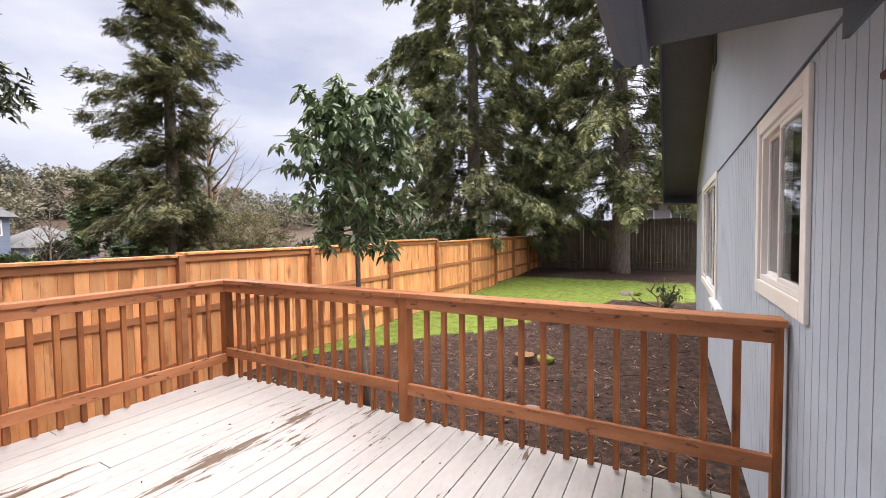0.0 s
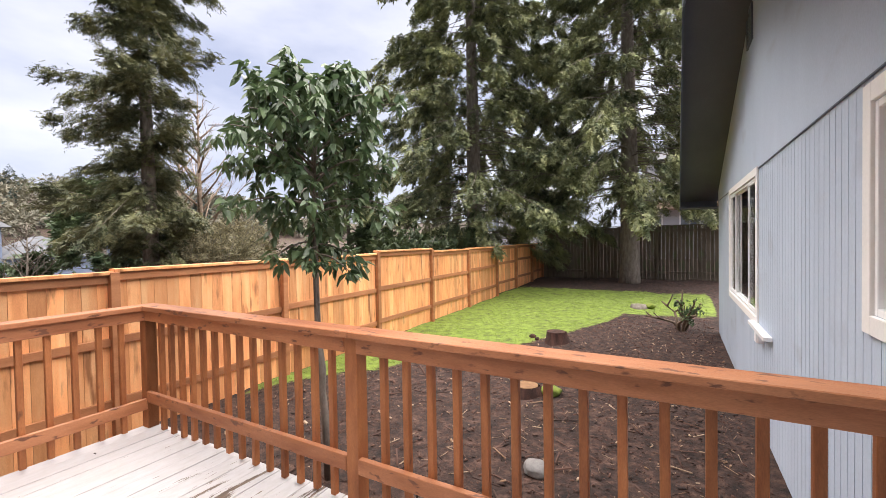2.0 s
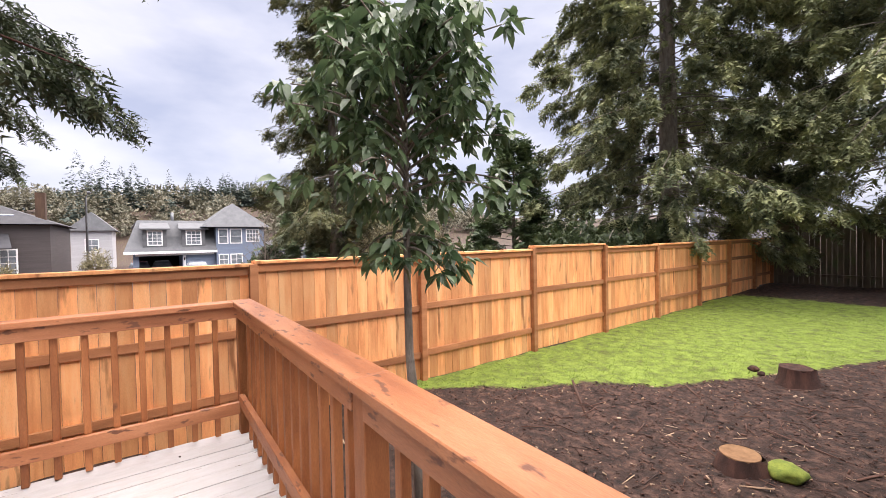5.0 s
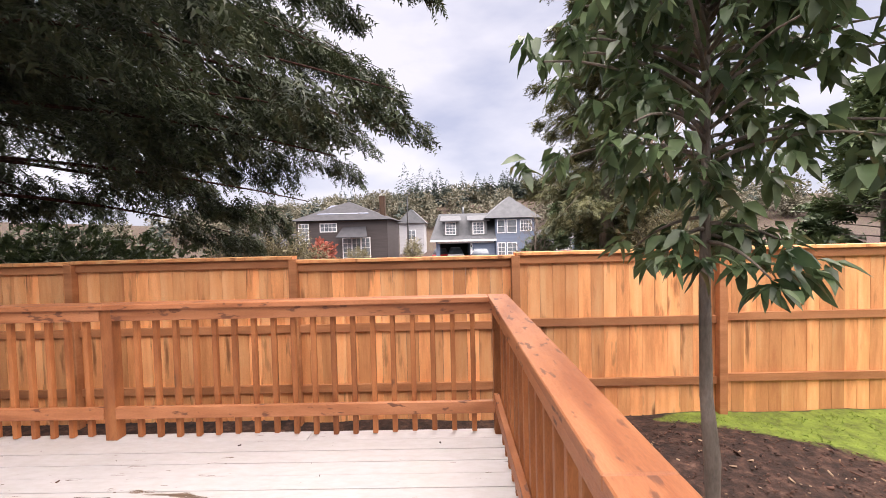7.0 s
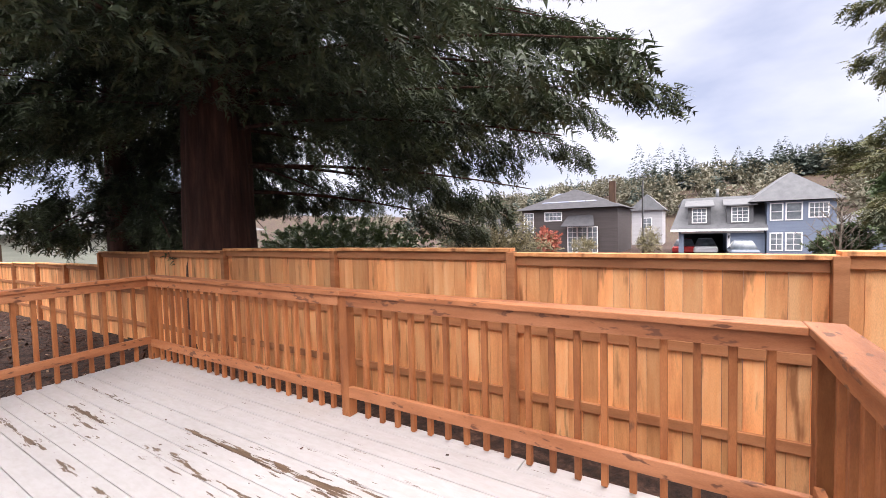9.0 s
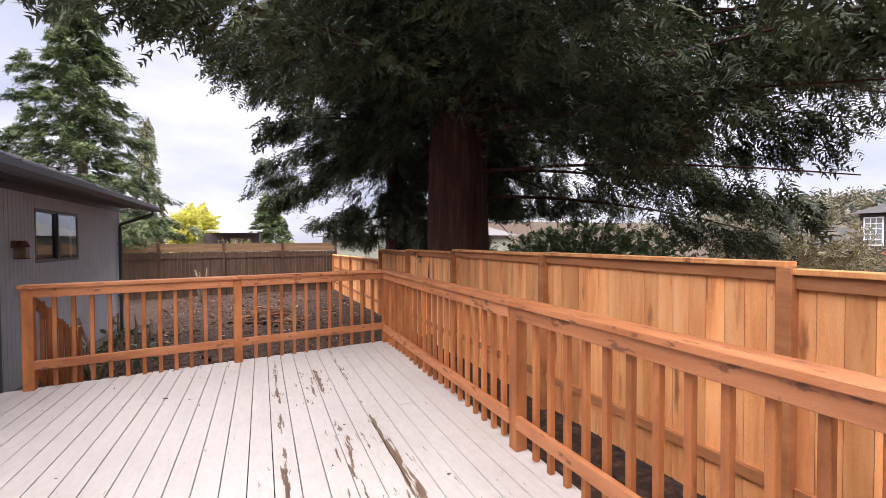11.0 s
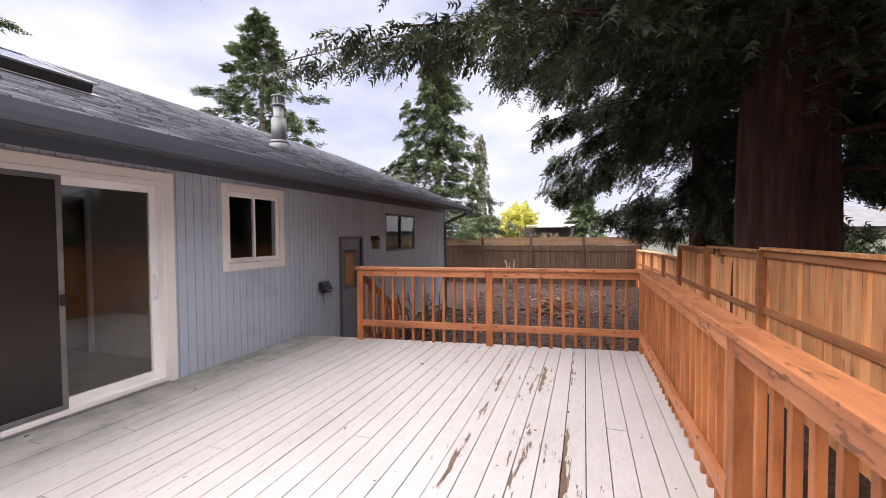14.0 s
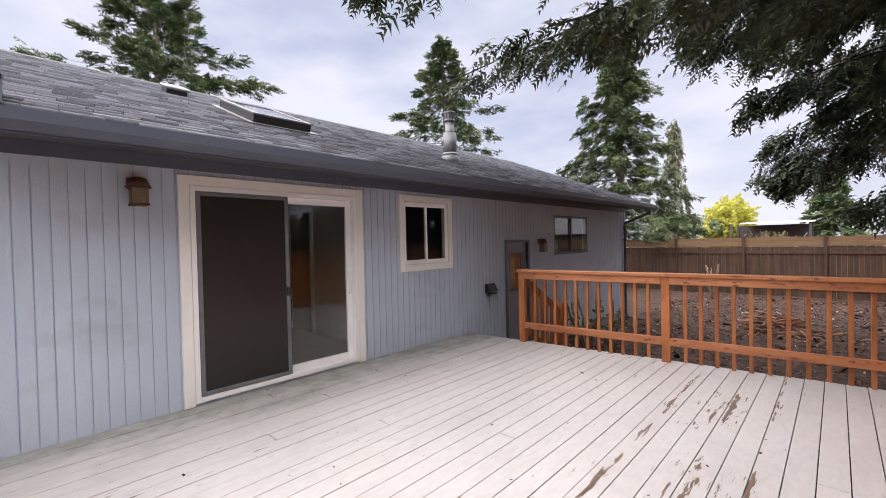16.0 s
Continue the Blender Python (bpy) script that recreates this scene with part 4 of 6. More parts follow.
def conifer(name, label, at, height, radius, crown_from, r_low, branches, per_branch, size, leaf, bark, seed, droop=0.25, rise=0.15, hang=0.4, taper=1.0, group="", lean=(0, 0),
            power=0.8, spread=0.33, slim=0.16, pairs=5, inner=0.25, top=None, limb=0.09, reach=None, clear=None, wild=0.0, cloak=None):
    """A conifer: tapered trunk, limbs all round, needles in sprays along the limbs. radius: trunk; r_low: longest limb."""
    rng = np.random.default_rng(seed)
    tree = thing(name, label, "tree", at, group)
    bm = bmesh.new()
    ts = [0, 0.03, 0.1, 0.3, 0.6, 0.85, 1.0]
    flare = [1.25, 1.08, 1.0, 0.82, 0.5, 0.2, 0.03]
    tube(bm, [(lean[0] * t * height + 0.04 * math.sin(9 * t), lean[1] * t * height, -0.3 + t * (height + 0.3)) for t in ts], [radius * f for f in flare], 56 if radius > 0.45 else 20)
    if radius > 0.45:
        bmesh.ops.subdivide_edges(bm, edges=[e for e in bm.edges if abs(e.verts[0].co.z - e.verts[1].co.z) > 0.3], cuts=6)
        for v in bm.verts:
            a = math.atan2(v.co.y, v.co.x)
            swell = 1 + 0.035 * math.sin(5 * a + 0.2 * v.co.z) + 0.03 * math.sin(11 * a + 0.5 * math.sin(v.co.z)) + 0.05 * noise.noise((3 * math.cos(a), 3 * math.sin(a), v.co.z * 0.35))
            swell += 0.022 * (1 if noise.noise((9 * math.cos(a), 9 * math.sin(a), v.co.z * 0.5)) > 0 else -1)
            v.co.x, v.co.y = v.co.x * swell, v.co.y * swell
    part("trunk", bm, bark, tree)
    pts, ways, sizes = [], [], []
    for k in range(branches):
        t = (k + rng.random()) / branches
        h = crown_from + ((top or height) * 0.985 - crown_from) * t ** power
        u = (h - crown_from) / (height - crown_from)
        length = r_low * (1 - u) ** taper * rng.uniform(0.7 - wild, 1.12 + wild) + 0.15
        if u < 0.08:
            length *= 0.75
        a = k * 2.399963 + rng.normal() * 0.35
        out = np.array([math.cos(a), math.sin(a), 0])
        side = np.array([-out[1], out[0], 0])
        if reach:
            length = min(length, reach(at, out, h))
            if length < 0.5:
                continue
        bend = rng.normal() * 0.15
        s = np.linspace(0, 1, 7)
        line = np.array([lean[0] * h, lean[1] * h, h]) + out * (s * length)[:, None] + side * (bend * s ** 2 * length)[:, None]
        line[:, 2] += (rise * s - droop * s ** 2) * length * rng.uniform(0.7, 1.3) + wild * rng.normal() * 0.8 * s * length
        rad = max(0.012, radius * limb * (1 - u) * min(1, length / r_low + 0.25))
        shown, tip = line, 7.0
        if clear:
            free = clear(line + np.array(at)) | (line[:, 0] + at[0] < -5.9)
            shown = line[:7 if free[2:].all() else 2 + int(np.argmin(free[2:]))]
            tip = len(shown) - 0.4
        if len(shown) > 1 and not (clear and h < 4.6 and k % 3):
            part("limb", tube(bmesh.new(), [tuple(p) for p in shown], [rad * (1 - 0.85 * q) + 0.003 for q in s], 5), bark, tree)
        m = max(3, int(per_branch * (0.25 + 0.75 * length / r_low)))
        twigs = max(4, m // 16)
        pick = rng.integers(0, twigs, m)
        q = np.clip((inner + (1 - inner) * rng.random(twigs) ** 0.75)[pick] + rng.normal(size=m) * 0.015, 0, 1)
        idx = q * 6
        i0 = np.minimum(idx.astype(int), 5)
        f = (idx - i0)[:, None]
        base = line[i0] * (1 - f) + line[i0 + 1] * f
        tang = unit(line[i0 + 1] - line[i0])
        wide = spread * length * (1.05 - q) + 0.12
        off = rng.uniform(-1, 1, twigs)[pick] * rng.random(m) ** 0.6
        base = base + side * (off * wide)[:, None] + tang * (rng.normal(size=m) * 0.1)[:, None]
        base[:, 2] -= np.abs(off) * wide * 0.25 + rng.normal(size=m) * 0.09 + rng.random(m) * hang * 0.35
        way = unit(tang * rng.uniform(0.5, 1.1, (m, 1)) + side * (off * 0.9)[:, None] + rng.normal(size=(m, 3)) * 0.25 - np.array([0, 0, 1.0]) * hang * rng.uniform(0.3, 1.4, (m, 1)))
        if clear:
            ok = clear(base + np.array(at)) & (q * 6 < tip)
            base, way, m = base[ok], way[ok], int(ok.sum())
        pts.append(base), ways.append(way), sizes.append(size * rng.uniform(0.6, 1.25, m))
    if cloak:
        low, high, wide, m = cloak
        a, h = rng.uniform(0, 2 * math.pi, m), rng.uniform(low, high, m)
        clump = np.array([noise.noise((2.2 * math.cos(p), 2.2 * math.sin(p), q * 1.1)) for p, q in zip(a, h)])
        ok = clump > -0.05
        a, h, m = a[ok], h[ok], int(ok.sum())
        out = np.stack([np.cos(a), np.sin(a), np.zeros(m)], 1)
        base = out * (radius * 0.9 + rng.random(m) ** 1.3 * wide)[:, None]
        base[:, 2] = h
        pts.append(base), ways.append(unit(out * 0.5 + rng.normal(size=(m, 3)) * 0.35 - np.array([0, 0, 1.0]))), sizes.append(size * rng.uniform(0.7, 1.3, m))
    v, f = sprays(rng, np.concatenate(pts), np.concatenate(ways), np.concatenate(sizes), pairs, slim)
    crown = part("crown", from_arrays("crown", v, f, leaf), leaf, tree)
    tagged(crown, kind="stuff")
    return tree


def build_trees():
    g = lambda x, y: (x, y, ground_height(x, y))
    def reach(at, out, h):
        """Limbs that would hang low over the deck are short or gone."""
        z = at[2] + h
        if z < 4.2 and out[0] > -0.15:
            return 3.4 if out[1] < -0.25 else 0.0
        if out[1] > 0.3:
            return min(10.0, (6.6 if out[0] > -0.4 else 7.4) + 1.1 * max(0.0, z - 3.6))
        if z < 5.5 and out[0] > -0.2 and int(h * 41) % 2:
            return 0.0
        return 9.5 if out[0] < -0.1 else 4.4 if z < 5.5 else 4.9

    def clear(p):
        deck = (p[:, 0] > -5.6) & (p[:, 1] > -4.4)
        trunk = (np.hypot(p[:, 0] + 6.9, p[:, 1] + 6.1) < 2.6) & (p[:, 2] < 3.6) & (p[:, 0] < -5.2)
        west = (p[:, 0] < -7.6) & (p[:, 1] < -3.6) & (p[:, 2] < 2.2) | (p[:, 0] > -9.0) & (p[:, 1] > -4.4) & (p[:, 2] < 2.5) | (p[:, 1] > -1.2) & (p[:, 2] < 3.0)
        ok = np.where(deck, p[:, 2] > 3.3 + 0.12 * (p[:, 0] + 5.6), (p[:, 0] < -5.6) | (p[:, 2] > 2.2))
        return ok & ~trunk & ~west

    def clear_south(p):
        return (p[:, 0] < -5.2) | (p[:, 2] > 1.2 + 0.5 * (p[:, 0] + 5.2))

    conifer("redwood_tree", "huge dark redwood with reddish bark and drooping sprays", g(-6.44, -5.95), 19.0, 0.66, 2.9, 9.2, 172, 800, 0.27,
            REDWOOD_LEAF, BARK, 1, droop=0.15, rise=0.03, hang=1.0, taper=0.3, power=1.3, spread=0.27, slim=0.19, pairs=4, inner=0.16, top=10.0, limb=0.07, reach=reach, clear=clear, cloak=(4.5, 11.0, 1.3, 9000))
    conifer("redwood_tree", "tall dark redwood with a slimmer trunk and hanging foliage", g(-6.32, -9.9), 18.0, 0.36, 2.6, 4.4, 80, 380, 0.27,
            REDWOOD_LEAF, BARK, 2, droop=0.24, rise=0.03, hang=0.9, taper=0.6, power=1.1, spread=0.30, slim=0.2, pairs=4, inner=0.2, top=12.0, clear=clear_south)
    conifer("spruce_tree", "tall spruce with pale green hanging branches inside the yard", g(-1.85, 19.0), 21.0, 0.36, 3.3, 5.4, 170, 290, 0.34,
            SPRUCE_LEAF, GREY_BARK, 3, droop=0.30, rise=0.0, hang=0.9, taper=0.6, power=1.0, slim=0.25, pairs=4, top=16.0, spread=0.24)
    conifer("spruce_tree", "tall dark spruce standing behind the side fence", g(-7.6, 16.6), 21.0, 0.33, 2.0, 5.4, 170, 290, 0.34,
            SPRUCE_LEAF, GREY_BARK, 4, droop=0.28, rise=0.02, hang=0.75, taper=0.6, power=1.0, slim=0.25, pairs=4, top=16.0, spread=0.24)
    conifer("pine_tree", "tall shaggy pine beyond the side fence", g(-12.7, 6.7), 15.0, 0.2, 1.3, 1.65, 140, 330, 0.19,
            PINE_LEAF, GREY_BARK, 5, droop=0.12, rise=0.08, hang=0.5, taper=0.35, power=0.95, spread=0.4, slim=0.2, pairs=4, inner=0.12, top=12.5, wild=0.45)
    conifer("fir_tree", "green fir standing beyond the house roof", g(11.4, -14.3), 13.2, 0.25, 1.5, 6.4, 130, 290, 0.25, FIR_LEAF, GREY_BARK, 6, droop=0.12, rise=0.12, hang=0.25, slim=0.24, pairs=4, spread=0.2, wild=0.1, inner=0.05)
    conifer("fir_tree", "tall green fir beyond the end of the house", g(4.2, -19.5), 12.6, 0.25, 2.2, 4.0, 150, 280, 0.25, FIR_LEAF, GREY_BARK, 7, droop=0.2, rise=0.08, hang=0.35, slim=0.24, pairs=4, spread=0.2, wild=0.15, inner=0.05, taper=0.8)
    conifer("fir_tree", "green fir rising over the roof ridge", g(16.0, -2.4), 15.5, 0.25, 1.5, 7.0, 120, 270, 0.32, FIR_LEAF, GREY_BARK, 8, droop=0.1, rise=0.16, hang=0.15, slim=0.24, pairs=4, spread=0.2, wild=0.1, inner=0.05)
    conifer("weeping_tree", "slim weeping conifer beyond the back fence", g(3.1, -24.8), 9.4, 0.1, 2.0, 1.15, 44, 26, 0.42, PINE_LEAF, GREY_BARK, 9, droop=0.7, rise=0.1, hang=1.4, slim=0.26, pairs=4)
    conifer("fir_tree", "young fir in the hedge beyond the side fence", g(-10.2, 11.8), 5.4, 0.1, 0.4, 1.9, 60, 110, 0.34, FIR_LEAF, GREY_BARK, 10, droop=0.05, rise=0.15, hang=0.1, slim=0.3, pairs=4)
    conifer("fir_tree", "dark green fir beyond the side fence", g(-20.5, 8.4), 5.2, 0.12, 0.4, 2.6, 60, 110, 0.45, FIR_LEAF, GREY_BARK, 11, droop=0.05, rise=0.15, hang=0.1, slim=0.3, pairs=4)
    conifer("fir_tree", "dark fir far beyond the back fence", g(-3.4, -47.0), 7.5, 0.2, 0.5, 3.0, 50, 70, 0.8, FIR_LEAF, GREY_BARK, 12, slim=0.35, pairs=4)


build_trees()


def young_tree():
    """A slender broadleaf tree beside the deck, with long drooping leaves in whorls at the twig ends."""
    rng = np.random.default_rng(21)
    x, y = -3.05, 3.52
    tree = thing("young_tree", "slender young broadleaf tree with glossy drooping green leaves", "tree", (x, y, ground_height(x, y)))
    bm = bmesh.new()
    trunk = [(0.05, 0.05, -0.1), (0.04, 0.03, 0.5), (0.015, 0.02, 0.8), (0.03, 0.01, 1.0), (0.0, 0.0, 1.3), (-0.01, 0.0, 1.8), (-0.03, 0.02, 2.5), (-0.02, 0.02, 3.0), (-0.02, 0.03, 3.6)]
    tube(bm, trunk, [0.046, 0.038, 0.032, 0.036, 0.029, 0.026, 0.02, 0.013, 0.004], 12)
    part("trunk", bm, GREY_BARK, tree)
    tv = np.array(trunk)
    pts, ways = [], []
    n = 72
    for k in range(n):
        t = k / (n - 1)
        h = 2.05 + (3.66 - 2.1) * t ** 0.9 + (0.16 if t > 0.07 else 0.0) * (1 - t)
        c = np.array([np.interp(h, tv[:, 2], tv[:, 0]), np.interp(h, tv[:, 2], tv[:, 1]), min(h, 3.6)])
        a = k * 2.4 + rng.normal() * 0.3
        length = float(np.interp(t, [0, 0.08, 0.14, 0.3, 0.6, 0.85, 1], [0.36, 0.36, 0.66, 0.82, 0.66, 0.46, 0.24])) * rng.uniform(0.6, 1.25)
        out = np.array([math.cos(a), math.sin(a), 0])
        climb = 0.75 if t > 0.2 else 0.45 if t > 0.07 else 0.05
        s = np.linspace(0, 1, 6)
        line = c + out * (s * length)[:, None]
        line[:, 2] += (climb * s - 0.45 * s ** 2) * length
        part("limb", tube(bmesh.new(), [tuple(p) for p in line], [0.010 * (1 - 0.8 * q) + 0.002 for q in s], 5), GREY_BARK, tree)
        for _ in range(7):
            q = 0.3 + 0.7 * rng.random() ** 0.7
            hub = c + out * q * length + rng.normal(size=3) * 0.07
            hub[2] += (climb * q - 0.45 * q * q) * length
            m = 8
            around = rng.random() * 6.28 + np.arange(m) * 2 * math.pi / m
            w = np.stack([np.cos(around), np.sin(around), rng.uniform(-1.5, 0.05, m)], 1) + out * 0.4 + rng.normal(size=(m, 3)) * 0.2
            pts.append(np.repeat(hub[None], m, 0) + rng.normal(size=(m, 3)) * 0.018), ways.append(unit(w))
    at, way = np.concatenate(pts), np.concatenate(ways)
    m = len(at)
    L = rng.uniform(0.075, 0.14, (m, 1))
    nrm = unit(rng.normal(size=(m, 3)) * 0.35 + np.array([0, 0, 1.0]))
    side = unit(np.cross(way, nrm))
    nrm = np.cross(side, way)
    half = L * rng.uniform(0.17, 0.24, (m, 1))
    curl = -nrm * L * 0.14 - np.array([0, 0, 1.0]) * L * 0.15
    rows = [at, at + way * L * 0.3 + side * half + nrm * half * 0.35, at + way * L * 0.68 + side * half * 0.75 + curl * 0.5 + nrm * half * 0.3, at + way * L + curl,
            at + way * L * 0.68 - side * half * 0.75 + curl * 0.5 + nrm * half * 0.3, at + way * L * 0.3 - side * half + nrm * half * 0.35, at + way * L * 0.5 + curl * 0.2]
    v = np.stack(rows, 1).reshape(-1, 3)
    base = np.arange(m)[:, None] * 7
    faces = np.concatenate([base + np.array([[0, 1, 2, 6]]), base + np.array([[6, 2, 3, 4]]), base + np.array([[0, 6, 4, 5]])], 0)
    crown = part("crown", from_arrays("crown", v, faces, YOUNG_LEAF), YOUNG_LEAF, tree)
    tagged(crown, kind="stuff")


young_tree()

# ---- things on and by the house ----
RUST = material("rusty_metal", [(0.06, 0.02, 0.015), (0.12, 0.04, 0.025)], (9, 9, 9), 0.7, 0.2, 80)
AMBER = material("frosted_amber_glass", [(0.15, 0.11, 0.07), (0.22, 0.16, 0.10)], (6, 6, 6), 0.4, 0.05, 60)


def cylinder(bm, c, r, z0, z1, sides=24, r2=None):
    return tube(bm, [(c[0], c[1], z0), (c[0], c[1], z1)], [r, r if r2 is None else r2], sides)


def porch_light(y, z, w, h, label):
    lamp = thing("wall_lamp", label, "lamp", (WALL_X, y, z))
    part("bracket", one(-0.05, -0.0015, -w / 2, w / 2, h * 0.1, h / 2, bevel=0.006), RUST, lamp)
    bm = bmesh.new()
    tube(bm, [(-0.09, 0, h * 0.5), (-0.09, 0, h * 0.12)], [w * 0.35, w * 0.66], 4)
    part("hood", bm, RUST, lamp)
    part("shade", one(-0.09 - w * 0.42, -0.09 + w * 0.42, -w * 0.42, w * 0.42, -h / 2, h * 0.13, bevel=0.006), AMBER, lamp)
    part("base_ring", one(-0.09 - w * 0.46, -0.09 + w * 0.46, -w * 0.46, w * 0.46, -h / 2 - 0.012, -h / 2 + 0.006, bevel=0.004), RUST, lamp)


porch_light(1.10, 1.94, 0.14, 0.22, "rusty square wall lantern with frosted amber glass on siding")
porch_light(-5.38, 1.36, 0.14, 0.24, "small dark wall lantern beside the back door")


def flue():
    x, y = 1.31, -3.64
    z = EAVE_Z + 0.04 + ROOF_SLOPE * (x - EAVE_X)
    pipe = thing("flue_pipe", "grey galvanised metal flue pipe with a round cap", "flue", (x, y, z))
    part("flashing", tube(bmesh.new(), [(0, 0, -0.10), (0, 0, 0.06), (0, 0, 0.13)], [0.19, 0.165, 0.125], 28), METAL, pipe)
    part("pipe", cylinder(bmesh.new(), (0, 0), 0.118, 0.10, 0.50, 28), METAL, pipe)
    part("collar", tube(bmesh.new(), [(0, 0, 0.10), (0, 0, 0.125), (0, 0, 0.15)], [0.15, 0.15, 0.12], 28), METAL, pipe)
    part("inner_pipe", tube(bmesh.new(), [(0, 0, 0.49), (0, 0, 0.53), (0, 0, 0.72)], [0.118, 0.085, 0.085], 28), METAL, pipe)
    cap = part("cap", cylinder(bmesh.new(), (0, 0), 0.105, 0.84, 0.875, 28), METAL, pipe)
    part("cap_band", cylinder(bmesh.new(), (0, 0), 0.102, 0.70, 0.735, 28), METAL, pipe)
    for k in range(12):
        a = k * math.pi / 6
        bm = one(-0.012, 0.012, 0.092, 0.098, 0.735, 0.842, m=Matrix.Rotation(a, 4, 'Z'))
        part("slat", bm, METAL, cap)


flue()
SKY_GLASS = glass_material("skylight_glass", (0.75, 0.8, 0.85), 0.08)


def on_roof(name, label, category, x, y):
    """An empty on the roof slope whose local x climbs the slope."""
    ob = thing(name, label, category)
    ob.matrix_local = Matrix.Translation((x, y, EAVE_Z + 0.055 + ROOF_SLOPE * (x - EAVE_X))) @ Matrix.Rotation(-math.atan(ROOF_SLOPE), 4, 'Y')
    return ob


def skylight():
    ob = on_roof("skylight", "rectangular roof skylight with a dark metal curb", "skylight", 1.36, -0.94)
    L, W, H = 1.2, 0.74, 0.11
    bm = bmesh.new()
    box(bm, 0, L, 0, 0.05, -0.04, H)
    box(bm, 0, L, W - 0.05, W, -0.04, H)
    box(bm, 0, 0.05, 0.05, W - 0.05, -0.04, H)
    box(bm, L - 0.05, L, 0.05, W - 0.05, -0.04, H)
    curb = part("curb", bm, BLACK, ob)
    part("cover_frame", ring_flat(-0.02, L + 0.02, -0.02, W + 0.02, H + 0.001, H + 0.02, 0.06), METAL, ob)
    part("pane", one(0.04, L - 0.04, 0.04, W - 0.04, H + 0.003, H + 0.012), SKY_GLASS, ob)
    part("shaft_blind", one(0.051, L - 0.051, 0.051, W - 0.051, 0.0, 0.02), ROOM_PAINT, ob)
    part("flashing", ring_flat(-0.10, L + 0.10, -0.08, W + 0.08, 0.014, 0.018, 0.09), METAL, ob)


def ring_flat(x0, x1, y0, y1, z0, z1, w):
    bm = bmesh.new()
    box(bm, x0, x1, y0, y0 + w, z0, z1)
    box(bm, x0, x1, y1 - w, y1, z0, z1)
    box(bm, x0, x0 + w, y0 + w, y1 - w, z0, z1)
    box(bm, x1 - w, x1, y0 + w, y1 - w, z0, z1)
    return bm


skylight()


def roof_vent():
    ob = on_roof("roof_vent", "low black roof vent with a flat hood", "vent", 3.1, 0.02)
    part("collar", one(0, 0.26, 0, 0.26, -0.02, 0.07, bevel=0.01), BLACK, ob)
    part("hood", one(-0.06, 0.30, -0.03, 0.29, 0.07, 0.11, bevel=0.015), METAL, ob)


roof_vent()


DRIP = material("dark_drip", [(0.10, 0.10, 0.11), (0.17, 0.18, 0.20)], (20, 20, 6), 0.8, 0.05, 60)


def dryer_vent():
    ob = thing("vent_hood", "black plastic vent hood streaking the siding below it", "vent", (WALL_X, -3.72, 0.66))
    bm = bmesh.new()
    pts = [(-0.002, -0.11, -0.07), (-0.002, 0.11, -0.07), (-0.002, 0.11, 0.08), (-0.002, -0.11, 0.08), (-0.12, -0.10, -0.05), (-0.12, 0.10, -0.05), (-0.05, 0.10, 0.08), (-0.05, -0.10, 0.08)]
    v = [bm.verts.new(p) for p in pts]
    for f in ((3, 2, 1, 0), (4, 5, 6, 7), (0, 1, 5, 4), (1, 2, 6, 5), (2, 3, 7, 6), (3, 0, 4, 7)):
        bm.faces.new([v[k] for k in f])
    part("hood", bm, BLACK, ob)
    part("flap", one(-0.118, -0.01, -0.085, 0.085, -0.085, -0.071), BLACK, ob)
    bm = bmesh.new()
    rng = random.Random(5)
    for k in range(7):
        y = -0.02 + k * 0.009
        low = -rng.uniform(0.12, 0.40)
        w = rng.uniform(0.002, 0.005)
        q = [bm.verts.new(p) for p in ((-0.0015, y - w, -0.09), (-0.0015, y + w, -0.09), (-0.0015, y + 0.3 * w + rng.uniform(-0.006, 0.006), low), (-0.0015, y - 0.3 * w, low))]
        bm.faces.new(q)
    part("drip_stain", bm, DRIP, ob)


dryer_vent()


def downspout():
    ob = thing("downspout", "slate painted metal downspout at the corner of the house", "downspout")
    bm = bmesh.new()
    y = SOUTH_Y + 0.16
    tube(bm, [(EAVE_X - 0.06, y, 2.20), (EAVE_X - 0.06, y, 2.12), (WALL_X - 0.06, y, 1.86), (WALL_X - 0.055, y, 1.76), (WALL_X - 0.055, y, -0.62), (WALL_X - 0.12, y, -0.70), (WALL_X - 0.55, y + 0.05, -0.73)], [0.036] * 7, 8)
    part("pipe", bm, SOFFIT, ob)
    for z in (1.4, 0.2):
        part("strap", one(WALL_X - 0.10, WALL_X - 0.001, y - 0.045, y + 0.045, z, z + 0.03), SOFFIT, ob)


downspout()


def gable_vent():
    ob = thing("gable_vent", "dark louvred gable vent high on the siding", "vent", (WALL_X - 0.006, 6.92, 3.78))
    part("frame", ring(bmesh.new(), -0.02, 0.0, -0.19, 0.19, 0, 0.42, 0.03), FASCIA, ob)
    for k in range(8):
        bm = one(-0.016, -0.004, -0.16, 0.16, 0, 0.05, m=Matrix.Translation((0, 0, 0.03 + 0.045 * k)) @ Matrix.Rotation(0.6, 4, 'Y'))
        part("slat", bm, FASCIA, ob)


gable_vent()


def sill_box():
    ob = thing("outlet_cover", "white weatherproof outlet cover under the window corner", "outlet cover", (WALL_X, 6.15, 0.42))
    part("box", one(-0.06, -0.001, -0.06, 0.06, 0, 0.11, bevel=0.008), VINYL, ob)
    part("lid", one(-0.072, -0.0605, -0.055, 0.055, 0.005, 0.105, bevel=0.004), VINYL, ob)
    ob = thing("window_flashing", "white painted drip board below the window corner", "drip board", (WALL_X, 6.3, 0.53))
    part("board", one(-0.075, -0.001, -0.62, 0.32, 0, 0.045, bevel=0.006), VINYL, ob)


sill_box()


